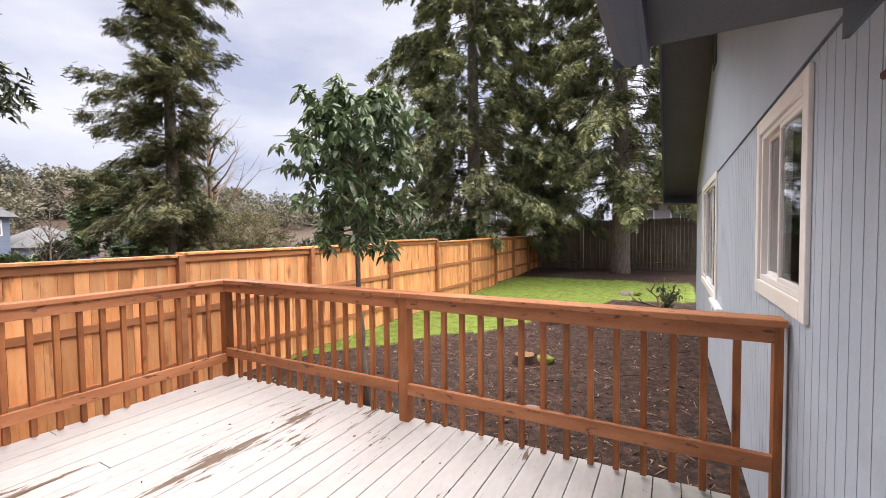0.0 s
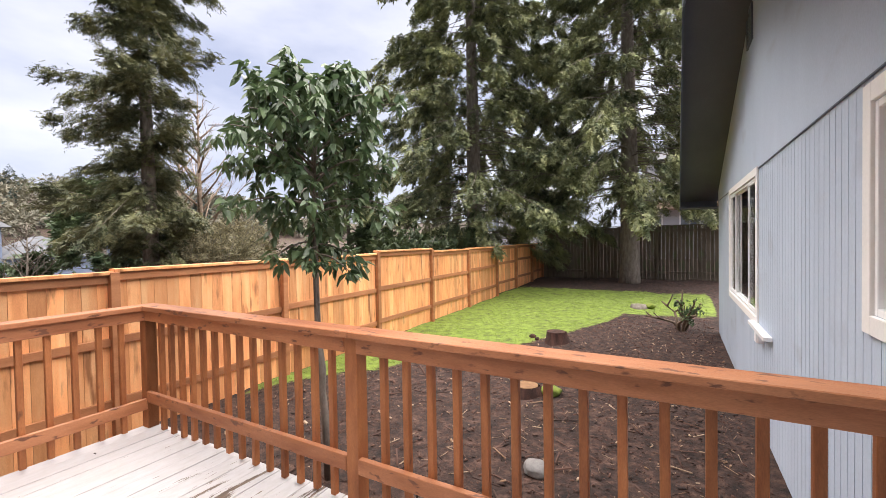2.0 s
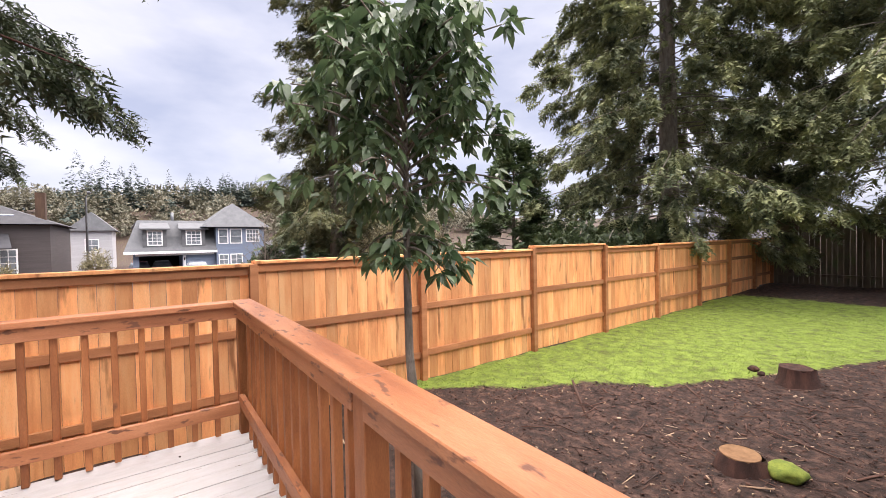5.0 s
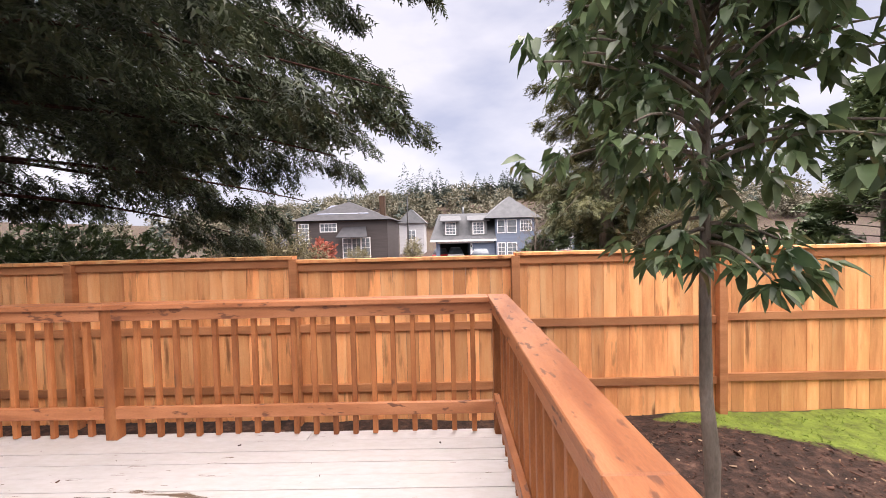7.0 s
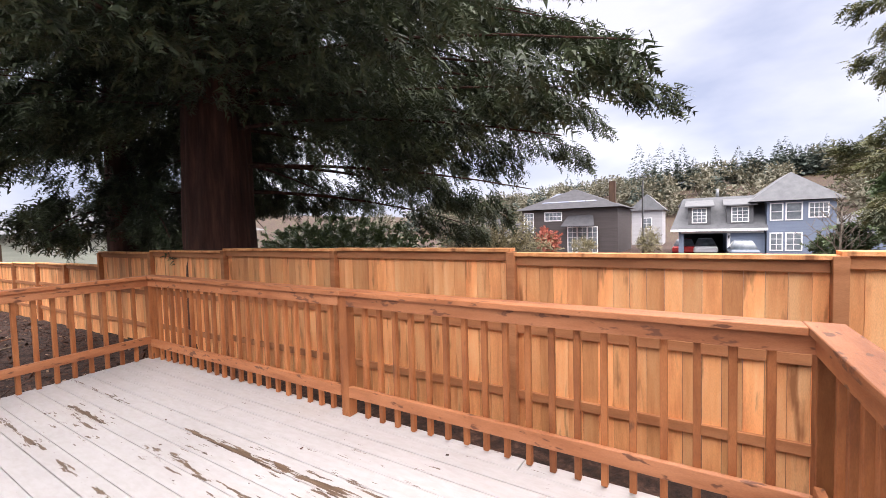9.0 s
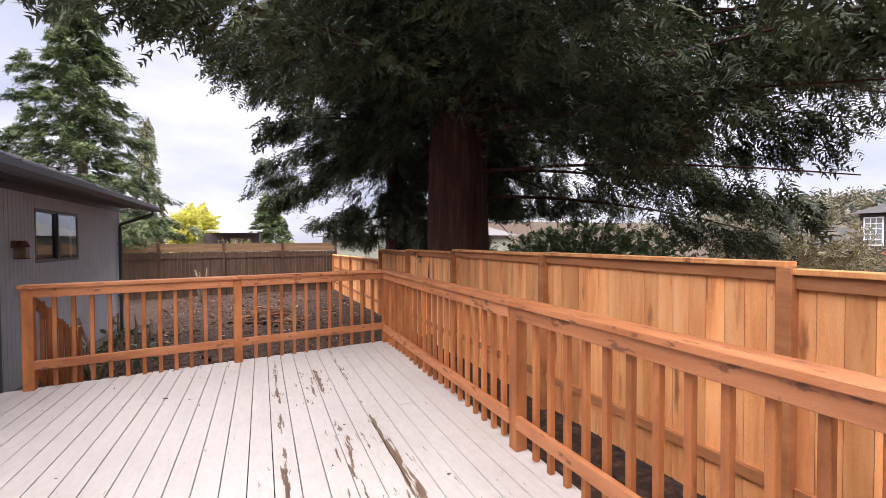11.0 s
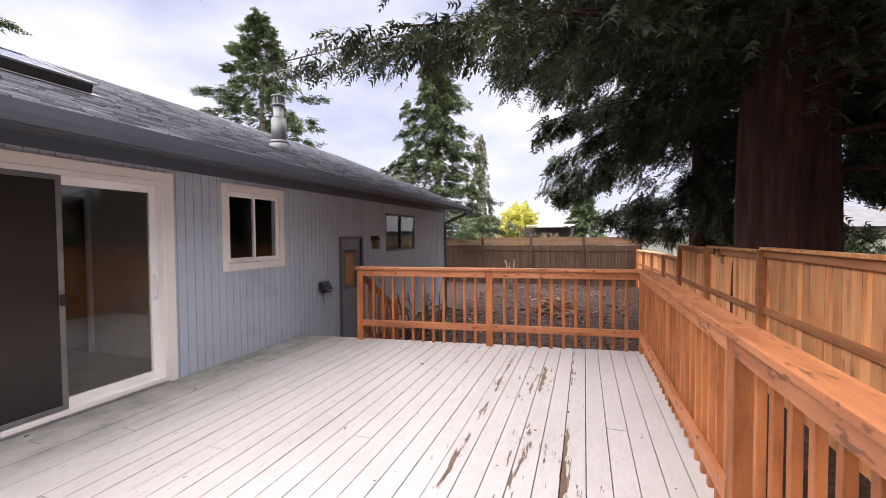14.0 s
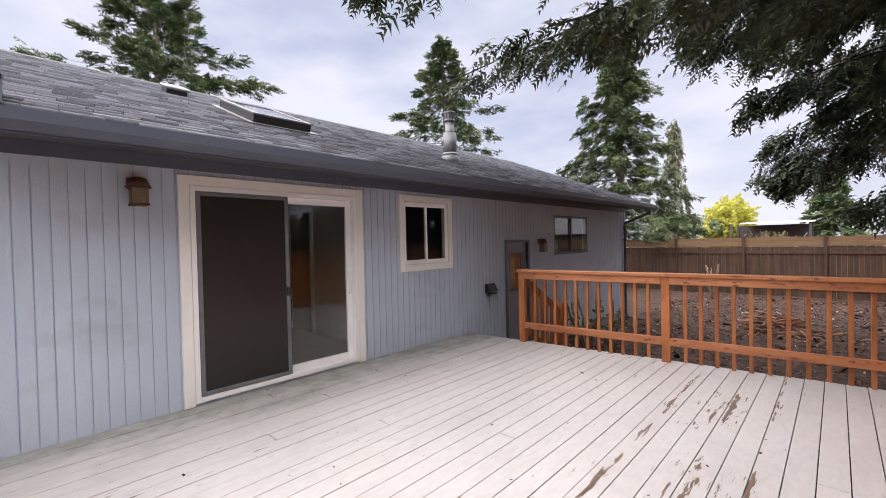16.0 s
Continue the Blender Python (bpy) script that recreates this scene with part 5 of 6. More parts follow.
def stairs():
    ob = thing("deck_stairs", "worn white wooden steps down from the deck", "stairs")
    for k in range(3):
        z = -0.18 * (k + 1)
        y1 = -3.25 - 0.27 * k
        for d in (0, 0.138):
            part("tread", one(-0.36, 0.52, y1 - d - 0.132, y1 - d, z - 0.036, z, bevel=0.003), DECK, ob)
    for x in (-0.37, 0.52):
        bm = slab(bmesh.new(), [(x, -3.23, -0.05), (x + 0.036, -3.23, -0.05), (x + 0.036, -4.16, -0.62), (x, -4.16, -0.62)], 0.24)
        part("stringer", bm, STAIN, ob)
    rail = thing("stair_railing", "brown-stained sloping stair railing beside the steps", "railing", group="deck railings")
    x0 = -0.435
    part("hand_rail", slab(bmesh.new(), [(x0, -3.30, 0.94), (x0 + 0.04, -3.30, 0.94), (x0 + 0.04, -4.30, 0.34), (x0, -4.30, 0.34)], 0.10), STAIN, rail)
    part("bottom_rail", slab(bmesh.new(), [(x0, -3.30, 0.20), (x0 + 0.04, -3.30, 0.20), (x0 + 0.04, -4.30, -0.40), (x0, -4.30, -0.40)], 0.09), STAIN, rail)
    for k in range(6):
        y = -3.42 - 0.14 * k
        top = 0.94 - 0.6 * (-3.30 - y) - 0.02
        part("baluster", one(x0 - 0.037, x0 - 0.001, y - 0.018, y + 0.018, top - 0.86, top, bevel=0.003), STAIN, rail)
    part("post", one(x0 - 0.03, x0 + 0.058, -4.39, -4.301, -0.75, 0.42, bevel=0.004), STAIN, rail)


stairs()

# ---- yard ----
CUT_WOOD = material("cut_wood", [(0.17, 0.085, 0.035), (0.29, 0.16, 0.075)], (12, 12, 12), 0.8, 0.2, 60)
STICK = material("dead_wood", [(0.10, 0.07, 0.05), (0.20, 0.145, 0.10), (0.30, 0.23, 0.17)], (9, 9, 9), 0.9, 0.3, 60, 0.6)
MOSS = material("moss", [(0.10, 0.14, 0.02), (0.22, 0.26, 0.04)], (14, 14, 14), 0.95, 0.4, 90)
STONE = material("stone", [(0.15, 0.14, 0.135), (0.26, 0.245, 0.23)], (9, 9, 9), 0.85, 0.3, 60)


def lump(r, squash, seed, sub=3):
    """A rough, rounded lump."""
    bm = bmesh.new()
    bmesh.ops.create_icosphere(bm, subdivisions=sub, radius=r)
    for v in bm.verts:
        n = noise.noise(v.co / r * 1.3 + Vector((seed, 0, 0)))
        v.co *= 1 + 0.3 * n + 0.12 * noise.noise(v.co / r * 4 + Vector((seed, 3, 0)))
        v.co.z *= squash
    for f in bm.faces:
        f.smooth = True
    return bm


def stump(x, y, r, h, top_mat, label, moss=False, bark=None):
    ob = thing("tree_stump", label, "stump", (x, y, ground_height(x, y)))
    bm = bmesh.new()
    sides = 22
    rings = []
    for z, f in ((-0.1, 1.45), (0.02, 1.2), (0.1, 1.02), (h, 0.95)):
        rings.append([bm.verts.new((r * f * (1 + 0.10 * math.sin(3 * a + 1) + 0.05 * math.sin(7 * a)) * math.cos(a), r * f * (1 + 0.08 * math.cos(4 * a)) * math.sin(a), z)) for a in [2 * math.pi * k / sides for k in range(sides)]])
    for a, b in zip(rings, rings[1:]):
        for k in range(sides):
            bm.faces.new((a[k], a[(k + 1) % sides], b[(k + 1) % sides], b[k])).smooth = True
    part("bark", bm, bark or GREY_BARK, ob)
    part("cut_face", cylinder(bmesh.new(), (0, 0), r * 0.9, h - 0.02, h + 0.004, 22), top_mat, ob)
    if moss:
        m = part("moss", lump(0.14, 0.5, 4), MOSS, ob)
        m.location = (r + 0.12, 0.1, 0.06)


stump(-2.0, 6.25, 0.17, 0.13, CUT_WOOD, "low sawn tree stump with pale top and moss in mulch", True, BARK)
stump(-2.32, 9.1, 0.2, 0.22, BARK, "dark rotten tree stump on the lawn", bark=BARK)
stump(-1.15, 13.6, 0.18, 0.1, GREY_BARK, "low mossy stump at the edge of the lawn", True)

for n, (x, y, r) in enumerate(((-2.86, 9.3, 0.07), (-2.72, 9.15, 0.05))):
    ob = tagged(part("earth_clod", lump(r, 0.7, n + 2), BARK), "dark clod of earth lying on the lawn", "clod")
    ob.location = (x, y, ground_height(x, y) + r * 0.4)
ob = tagged(part("stone", lump(0.13, 0.45, 7), STONE), "pale flat stone lying in the mulch", "stone")
ob.location = (-1.33, 4.5, ground_height(-1.33, 4.5) + 0.04)


def branchy(name, label, category, at, stems, seed, mat, height, leaf=None, leaf_n=0, base_r=0.03, spread=0.35):
    """A cut-back shrub: crooked stems from one root, with side shoots and a few leaves."""
    rng = np.random.default_rng(seed)
    ob = thing(name, label, category, at)
    pts, ways = [], []
    for k in range(stems):
        a = k * 2.4 + rng.random()
        out = np.array([math.cos(a), math.sin(a), 0])
        h = height * rng.uniform(0.65, 1.0)
        s = np.linspace(0, 1, 6)
        line = out * (0.05 + s * spread * h * rng.uniform(0.4, 1.2))[:, None] + rng.normal(size=(6, 3)) * 0.025
        line[:, 2] = -0.08 + s * (h + 0.08)
        part("stem", tube(bmesh.new(), [tuple(p) for p in line], [base_r * (1 - 0.5 * q) for q in s], 7), mat, ob)
        if leaf:
            for _ in range(leaf_n):
                q = rng.uniform(0.5, 1)
                i = int(q * 4.99)
                pts.append(line[i] + rng.normal(size=3) * 0.09), ways.append(unit(out + rng.normal(size=3) * 0.6 - np.array([0, 0, 0.4])))
    if pts:
        v, f = sprays(rng, np.array(pts), np.array(ways), 0.16, 3, 0.6, 0.8, 0.6)
        tagged(part("leaves", from_arrays("leaves", v, f, leaf), leaf, ob), kind="stuff")




def crooked_shrub(at):
    """Thick lopped arms that bend and fork, with a few whorls of broad leaves low down."""
    rng = np.random.default_rng(14)
    ob = thing("shrub", "cut-back rhododendron with bare crooked forked arms and few leaves", "shrub", at)
    roots, ways = [], []
    for k in range(6):
        a = k * 1.05 + rng.normal() * 0.2
        out = Vector((math.cos(a), math.sin(a), 0))
        p = Vector((0.05 * out.x, 0.05 * out.y, -0.08))
        line = [p]
        d = (out * 0.35 + Vector((0, 0, 1))).normalized()
        for step in (0.26, 0.22, 0.2, 0.16):
            p = p + d * step
            line.append(p)
            d = (d + out * rng.uniform(-0.1, 0.7) + Vector(rng.normal(size=3) * 0.45)).normalized()
            d.z = max(d.z, 0.15)
        bm = tube(bmesh.new(), line, [0.036, 0.031, 0.026, 0.022, 0.019], 8)
        for n in (2, 3):
            e = (d + Vector(rng.normal(size=3) * 0.7)).normalized()
            e.z = abs(e.z) + 0.3
            tube(bm, [line[n], line[n] + e * 0.12, line[n] + e * 0.22 + Vector((0, 0, 0.05))], [0.019, 0.016, 0.013], 7)
        part("stem", bm, STICK, ob)
        if k in (0, 1, 5):
            for q in line[2:]:
                for _ in range(9):
                    roots.append(np.array(q) + rng.normal(size=3) * 0.05)
                    ways.append(unit(rng.normal(size=3) - np.array([0, 0, 0.5])))
    v, f = sprays(rng, np.array(roots), np.array(ways), 0.13, 2, 0.6, 0.8, 0.6)
    tagged(part("leaves", from_arrays("leaves", v, f, YOUNG_LEAF), YOUNG_LEAF, ob), kind="stuff")


crooked_shrub((-0.12, 11.2, ground_height(-0.12, 11.2)))
branchy("shrub", "pruned clump of upright pale stems near the back fence", "shrub", (-0.45, -15.6, ground_height(0, -15.6)), 16, 5, STICK, 1.35, None, 0, 0.022, 0.2)
branchy("shrub", "bare lopped bush beside the house wall", "shrub", (-0.15, -5.9, ground_height(0, -5.9)), 5, 6, STICK, 1.15, YOUNG_LEAF, 3, 0.032, 0.35)
branchy("shrub", "bare lopped bush with a few leaves behind the railing", "shrub", (-0.75, -5.6, ground_height(0, -5.6)), 4, 8, STICK, 1.05, YOUNG_LEAF, 5, 0.03, 0.3)


BROWN_STICK = material("red_brown_sticks", [(0.16, 0.07, 0.042), (0.25, 0.115, 0.07), (0.36, 0.19, 0.12)], (9, 9, 9), 0.85, 0.3, 60, 0.5)


def brush_pile():
    rng = random.Random(4)
    x, y = -2.75, -10.2
    pile = thing("brush_pile", "heap of cut brown branches and sticks on bare soil", "brush pile", (x, y, ground_height(x, y)))
    for k in range(130):
        a, r = rng.random() * 6.28, abs(rng.gauss(0, 0.55))
        c = Vector((r * math.cos(a) * 1.25, r * math.sin(a), 0.02 + 0.40 * math.exp(-r * r / 0.3) * rng.uniform(0.2, 1.05)))
        t, l = rng.random() * 6.28, rng.uniform(0.2, 0.6)
        d = Vector((math.cos(t), math.sin(t), rng.uniform(-0.18, 0.18)))
        mid = c + Vector((rng.gauss(0, 0.04), rng.gauss(0, 0.04), rng.gauss(0, 0.03)))
        w = rng.uniform(0.010, 0.026)
        p, q = c - d * l / 2, c + d * l / 2
        p.z, q.z = max(p.z, 0.0), max(q.z, 0.0)
        part("stick", tube(bmesh.new(), [p, mid, q], [w, w * 0.9, w * 0.6], 6), BROWN_STICK if k % 3 else STICK, pile)


brush_pile()


def litter(name, label, category, region, count, size, mat, seed, z=None, flat=0.25, long=3.0, keep=None):
    """Chips, twigs and dead leaves strewn over a stretch of ground."""
    rng = np.random.default_rng(seed)
    x0, x1, y0, y1 = region
    x, y = rng.uniform(x0, x1, count), rng.uniform(y0, y1, count)
    if keep:
        ok = np.array([keep(a, b) for a, b in zip(x, y)])
        x, y = x[ok], y[ok]
        count = len(x)
    h = np.array([ground_height(a, b) for a, b in zip(x, y)]) + 0.03 if z is None else np.full(count, z)
    if z is None:
        h += np.array([0.05 * noise.noise((a * 0.9, b * 0.9, 0)) + 0.02 * noise.noise((a * 3.1, b * 3.1, 5)) for a, b in zip(x, y)]) - 0.022
    c = np.stack([x, y, h], 1)
    t = rng.uniform(0, 2 * math.pi, count)
    d = np.stack([np.cos(t), np.sin(t), rng.normal(size=count) * flat], 1)
    n = unit(rng.normal(size=(count, 3)) * flat + np.array([0, 0, 1.0]))
    s = unit(np.cross(n, d))
    n = np.cross(d, s)
    L = (size * rng.lognormal(0, 0.5, count))[:, None]
    W = L / (long * rng.uniform(0.6, 1.8, (count, 1)))
    th = n * np.minimum(W * 0.5, 0.008)
    q = [c - d * L / 2 - s * W / 2, c + d * L / 2 - s * W / 2, c + d * L / 2 + s * W / 2, c - d * L / 2 + s * W / 2]
    v = np.stack(q + [p + th for p in q], 1).reshape(-1, 3)
    b = np.arange(count)[:, None] * 8
    f = np.concatenate([b + np.array([k]) for k in ((4, 5, 6, 7), (0, 1, 5, 4), (1, 2, 6, 5), (2, 3, 7, 6), (3, 0, 4, 7))], 0)
    tagged(new(name, from_arrays(name, v, f, mat)), label, category, kind="stuff")


CHIP_DARK = leaf_material("bark_chips", (0.016, 0.008, 0.006), (0.115, 0.056, 0.039), 0.9, 0.0)
CHIP_PALE = leaf_material("pale_chips", (0.22, 0.13, 0.075), (0.48, 0.36, 0.25), 0.85, 0.0)
BLADE = leaf_material("grass_blades", (0.14, 0.205, 0.03), (0.24, 0.34, 0.05), 0.6, 0.3)
soil = lambda x, y: lawn_amount(x, y) < 0.5
litter("bark_mulch", "dark bark mulch chips covering the soil", "mulch", (-5.5, 0.5, 2.75, 12.5), 20000, 0.017, CHIP_DARK, 1, keep=soil, flat=0.35, long=2.6)
litter("wood_chips", "pale wood chips and dead leaves strewn on the mulch", "chips", (-5.3, 0.5, 2.75, 12.0), 1500, 0.018, CHIP_PALE, 2, keep=soil, flat=0.5, long=2.4)
litter("twigs", "dead twigs strewn over the mulch", "twigs", (-4.2, 0.4, 2.8, 9.0), 900, 0.13, CHIP_DARK, 3, keep=soil, flat=0.15, long=22.0)
litter("pale_twigs", "pale dry twigs strewn over the mulch", "twigs", (-3.0, 0.4, 2.8, 7.0), 220, 0.09, CHIP_PALE, 4, keep=soil, flat=0.2, long=20.0)
litter("soil_litter", "dead leaves and bark strewn over bare soil", "litter", (-5.5, 0.5, -17.8, -3.9), 7000, 0.05, CHIP_DARK, 5, flat=0.45, long=2.4)
litter("dry_leaves", "pale dead leaves on the bare soil behind the deck", "leaves", (-5.5, 0.5, -17.5, -3.9), 420, 0.04, CHIP_PALE, 6, flat=0.4, long=2.0)
litter("deck_debris", "small dead leaves and twigs lying on the deck", "debris", (-4.0, 0.5, -3.1, 2.5), 70, 0.017, CHIP_DARK, 7, z=0.003, flat=0.12, long=2.6)


def lawn_blades():
    rng = np.random.default_rng(9)
    n = 60000
    x, y = rng.uniform(-5.6, 0.5, n), 4.0 + 13.5 * rng.random(n) ** 1.5
    amount = np.array([lawn_amount(a, b) for a, b in zip(x, y)])
    ok = amount > rng.uniform(0.35, 0.75, n)
    x, y = x[ok], y[ok]
    n = len(x)
    z = np.array([ground_height(a, b) + 0.05 * noise.noise((a * 0.9, b * 0.9, 0)) + 0.02 * noise.noise((a * 3.1, b * 3.1, 5)) for a, b in zip(x, y)]) - 0.005
    c = np.stack([x, y, z], 1)
    t = rng.uniform(0, 6.28, n)
    side = np.stack([np.cos(t), np.sin(t), np.zeros(n)], 1) * rng.uniform(0.004, 0.010, (n, 1))
    tip = c + np.stack([rng.normal(size=n) * 0.02, rng.normal(size=n) * 0.02, rng.uniform(0.012, 0.03, n)], 1)
    v = np.stack([c - side, c + side, tip], 1).reshape(-1, 3)
    tagged(new("grass", from_arrays("grass", v, np.arange(3 * n).reshape(-1, 3), BLADE)), "short bright green mossy grass", "grass", kind="stuff")


lawn_blades()

# ---- beyond the fences ----
BRUSH_LEAF = leaf_material("winter_brush", (0.09, 0.08, 0.05), (0.30, 0.27, 0.15), 0.8, 0.15)
HEDGE_LEAF = leaf_material("hedge_leaves", (0.026, 0.044, 0.018), (0.085, 0.115, 0.045), 0.5, 0.2)
WILLOW_LEAF = leaf_material("spring_willow", (0.35, 0.36, 0.05), (0.60, 0.58, 0.12), 0.6, 0.3)
RED_LEAF = leaf_material("red_twigs", (0.25, 0.06, 0.04), (0.45, 0.14, 0.09), 0.7, 0.2)


def bush(name, label, at, size, n, leaf, seed, twig=0.3, hang=0.0, category="bush", stems=5):
    """A loose round crown of sprays over a few stems, thicker outside than in."""
    rng = np.random.default_rng(seed)
    ob = thing(name, label, category, (at[0], at[1], ground_height(at[0], at[1])))
    sx, sy, sz = size
    for k in range(stems):
        a = k * 2.4
        tip = (math.cos(a) * sx * 0.6, math.sin(a) * sy * 0.6, sz * rng.uniform(0.6, 0.9))
        part("stem", tube(bmesh.new(), [(0.1 * math.cos(a), 0.1 * math.sin(a), -0.1), (tip[0] * 0.4, tip[1] * 0.4, tip[2] * 0.5), tip], [0.05, 0.035, 0.01], 6), GREY_BARK, ob)
    d = unit(rng.normal(size=(n, 3)))
    r = rng.random(n) ** 0.4
    lumps = np.array([0.75 + 0.45 * noise.noise((v[0] * 1.7 + seed, v[1] * 1.7, v[2] * 1.7)) for v in d])
    p = d * (r * lumps)[:, None] * np.array([sx, sy, sz / 2]) + np.array([0, 0, sz * 0.52])
    p[:, 2] = np.maximum(p[:, 2], 0.03)
    w = unit(d + rng.normal(size=(n, 3)) * 0.6 - np.array([0, 0, hang]))
    v, f = sprays(rng, p, w, twig * rng.uniform(0.6, 1.3, n), 4, 0.15 if leaf is BRUSH_LEAF else 0.36, 0.8, 0.4)
    tagged(part("crown", from_arrays("crown", v, f, leaf), leaf, ob), kind="stuff")
    return ob


def bare_tree(name, label, at, height, seed, mat, n=26):
    """A leafless tree: trunk, limbs and fine forked twigs."""
    rng = np.random.default_rng(seed)
    ob = thing(name, label, "tree", (at[0], at[1], ground_height(at[0], at[1])))
    part("trunk", tube(bmesh.new(), [(0, 0, -0.2), (0.05, 0, height * 0.4), (0, 0.05, height)], [height * 0.018, height * 0.012, 0.01], 8), mat, ob)
    for k in range(n):
        h = height * (0.25 + 0.7 * k / n)
        a = k * 2.4
        l = height * 0.32 * (1.15 - k / n)
        p0 = Vector((0, 0, h))
        d = Vector((math.cos(a), math.sin(a), 1.0)).normalized()
        p1, p2 = p0 + d * l * 0.5, p0 + d * l + Vector((rng.normal() * 0.1, rng.normal() * 0.1, 0.1 * l))
        bm = tube(bmesh.new(), [p0, p1, p2], [height * 0.006, height * 0.004, 0.006], 5)
        for _ in range(5):
            q = p1.lerp(p2, rng.random())
            e = (d + Vector(rng.normal(size=3) * 0.6)).normalized()
            tube(bm, [q, q + e * l * 0.22, q + e * l * 0.4 + Vector((0, 0, 0.05 * l))], [0.012, 0.008, 0.004], 4)
        part("limb", bm, mat, ob)


def build_plants():
    bush("hedge_bush", "dense evergreen shrubs behind the side fence", (-7.6, 11.6), (1.3, 2.0, 2.5), 1500, HEDGE_LEAF, 1)
    bush("hedge_bush", "dense evergreen shrubs behind the side fence", (-8.4, 8.6), (1.2, 1.6, 2.0), 900, HEDGE_LEAF, 2)
    bush("hedge_bush", "evergreen shrub behind the side fence", (-7.4, 14.6), (1.2, 1.7, 2.6), 1100, HEDGE_LEAF, 3)
    bush("brush", "tangled olive-brown winter brush under the pine", (-12.2, 8.2), (1.6, 1.7, 2.8), 3000, BRUSH_LEAF, 4, category="brush")
    bush("brush", "tangled olive-brown winter brush beyond the fence", (-14.2, 10.0), (2.2, 2.4, 3.4), 3000, BRUSH_LEAF, 5, category="brush")
    bush("brush", "pale bare winter brush beyond the fence", (-18.0, 11.2), (2.2, 2.4, 3.4), 2400, BRUSH_LEAF, 6, category="brush")
    bush("brush", "pale bare winter brush beyond the fence", (-27.0, 16.5), (3.0, 3.2, 3.8), 2400, BRUSH_LEAF, 7, category="brush")
    bush("brush", "dark brush under the redwood branches", (-13.2, -9.6), (2.6, 5.2, 3.2), 2600, HEDGE_LEAF, 8, category="brush")
    bush("brush", "olive brush under the redwood branches", (-15.0, -4.0), (2.4, 2.6, 2.9), 2400, BRUSH_LEAF, 9, category="brush")
    bush("brush", "dark shrubs beyond the low fence", (-10.2, -14.5), (2.4, 2.8, 3.0), 1500, HEDGE_LEAF, 10, category="brush")
    bush("brush", "small red-twigged maple before the house", (-37.5, -8.9), (1.2, 1.2, 2.5), 500, RED_LEAF, 11, 0.4, category="tree")
    bush("brush", "pale bare shrubs before the house", (-36.5, -5.6), (1.2, 1.2, 1.7), 300, BRUSH_LEAF, 12, 0.4, category="brush")
    bush("brush", "bare shrubs between the houses", (-37.0, -0.9), (1.2, 1.0, 2.3), 400, BRUSH_LEAF, 13, 0.4, category="brush")
    bush("brush", "olive shrubs before the house", (-36.0, -13.6), (1.4, 2.0, 2.0), 500, BRUSH_LEAF, 14, 0.4, category="brush")
    bush("brush", "dark evergreen shrubs before the blue house", (-36.0, 9.4), (1.0, 1.3, 1.5), 300, HEDGE_LEAF, 15, 0.4, category="brush")
    bush("willow_tree", "yellow-green willow in spring leaf beyond the fence", (3.0, -40.0), (2.2, 2.2, 6.2), 1500, WILLOW_LEAF, 16, 0.6, 0.8, "tree")
    bush("willow_tree", "pale green weeping tree beyond the fence", (6.0, -36.0), (2.4, 2.4, 5.0), 900, FIR_LEAF, 17, 0.5, 0.8, "tree")
    bush("hedge_bush", "shrubs behind the south fence", (-1.5, -24.0), (2.0, 1.5, 2.7), 600, BRUSH_LEAF, 18, 0.3)
    bush("hedge_bush", "climbing ivy over the south fence", (2.6, -19.2), (1.8, 0.5, 2.5), 500, HEDGE_LEAF, 19, 0.22)
    bare_tree("bare_tree", "leafless pale tree behind the pine", (-19.5, 12.0), 9.5, 1, STICK)
    bare_tree("bare_tree", "leafless pale tree behind the pine", (-24.0, 13.5), 9.5, 2, STICK)
    bare_tree("bare_tree", "leafless tree beyond the fence", (-44.0, 22.0), 9.0, 3, STICK)
    bare_tree("bare_tree", "bare bending tree before the blue house", (-20.0, 6.2), 3.4, 4, GREY_BARK)
    bare_tree("bare_tree", "leafless tree far over the roof ridge", (26.0, -19.0), 12.5, 5, STICK)


build_plants()

# ---- neighbouring houses ----
ROOF_GREY = material("grey_roof", [(0.11, 0.115, 0.125), (0.16, 0.165, 0.175)], (2, 2, 2), 0.9, 0.3, 30)
ROOF_DARK = material("dark_roof", [(0.04, 0.04, 0.047), (0.065, 0.065, 0.072)], (2, 2, 2), 0.9, 0.3, 30)
BLUE_SIDING = material("blue_siding", [(0.17, 0.21, 0.30), (0.21, 0.26, 0.35)], (0.5, 0.5, 9), 0.7, 0.1, 30)
BROWN_SIDING = material("brown_grey_siding", [(0.06, 0.05, 0.05), (0.085, 0.072, 0.072)], (0.5, 0.5, 9), 0.7, 0.1, 30)
PALE_SIDING = material("pale_siding", [(0.42, 0.42, 0.44), (0.50, 0.50, 0.52)], (0.5, 0.5, 9), 0.7, 0.1, 30)
GREEN_SIDING = material("pale_green_siding", [(0.30, 0.33, 0.28), (0.36, 0.39, 0.33)], (0.5, 0.5, 9), 0.7, 0.1, 30)
SOLAR = material("solar_panel", [(0.16, 0.18, 0.24), (0.22, 0.24, 0.31)], (2, 2, 2), 0.15, 0.0, 30)
FAR_GLASS = material("far_window_glass", [(0.10, 0.12, 0.14), (0.28, 0.31, 0.34)], (1.5, 1.5, 1.5), 0.08, 0.0, 20)


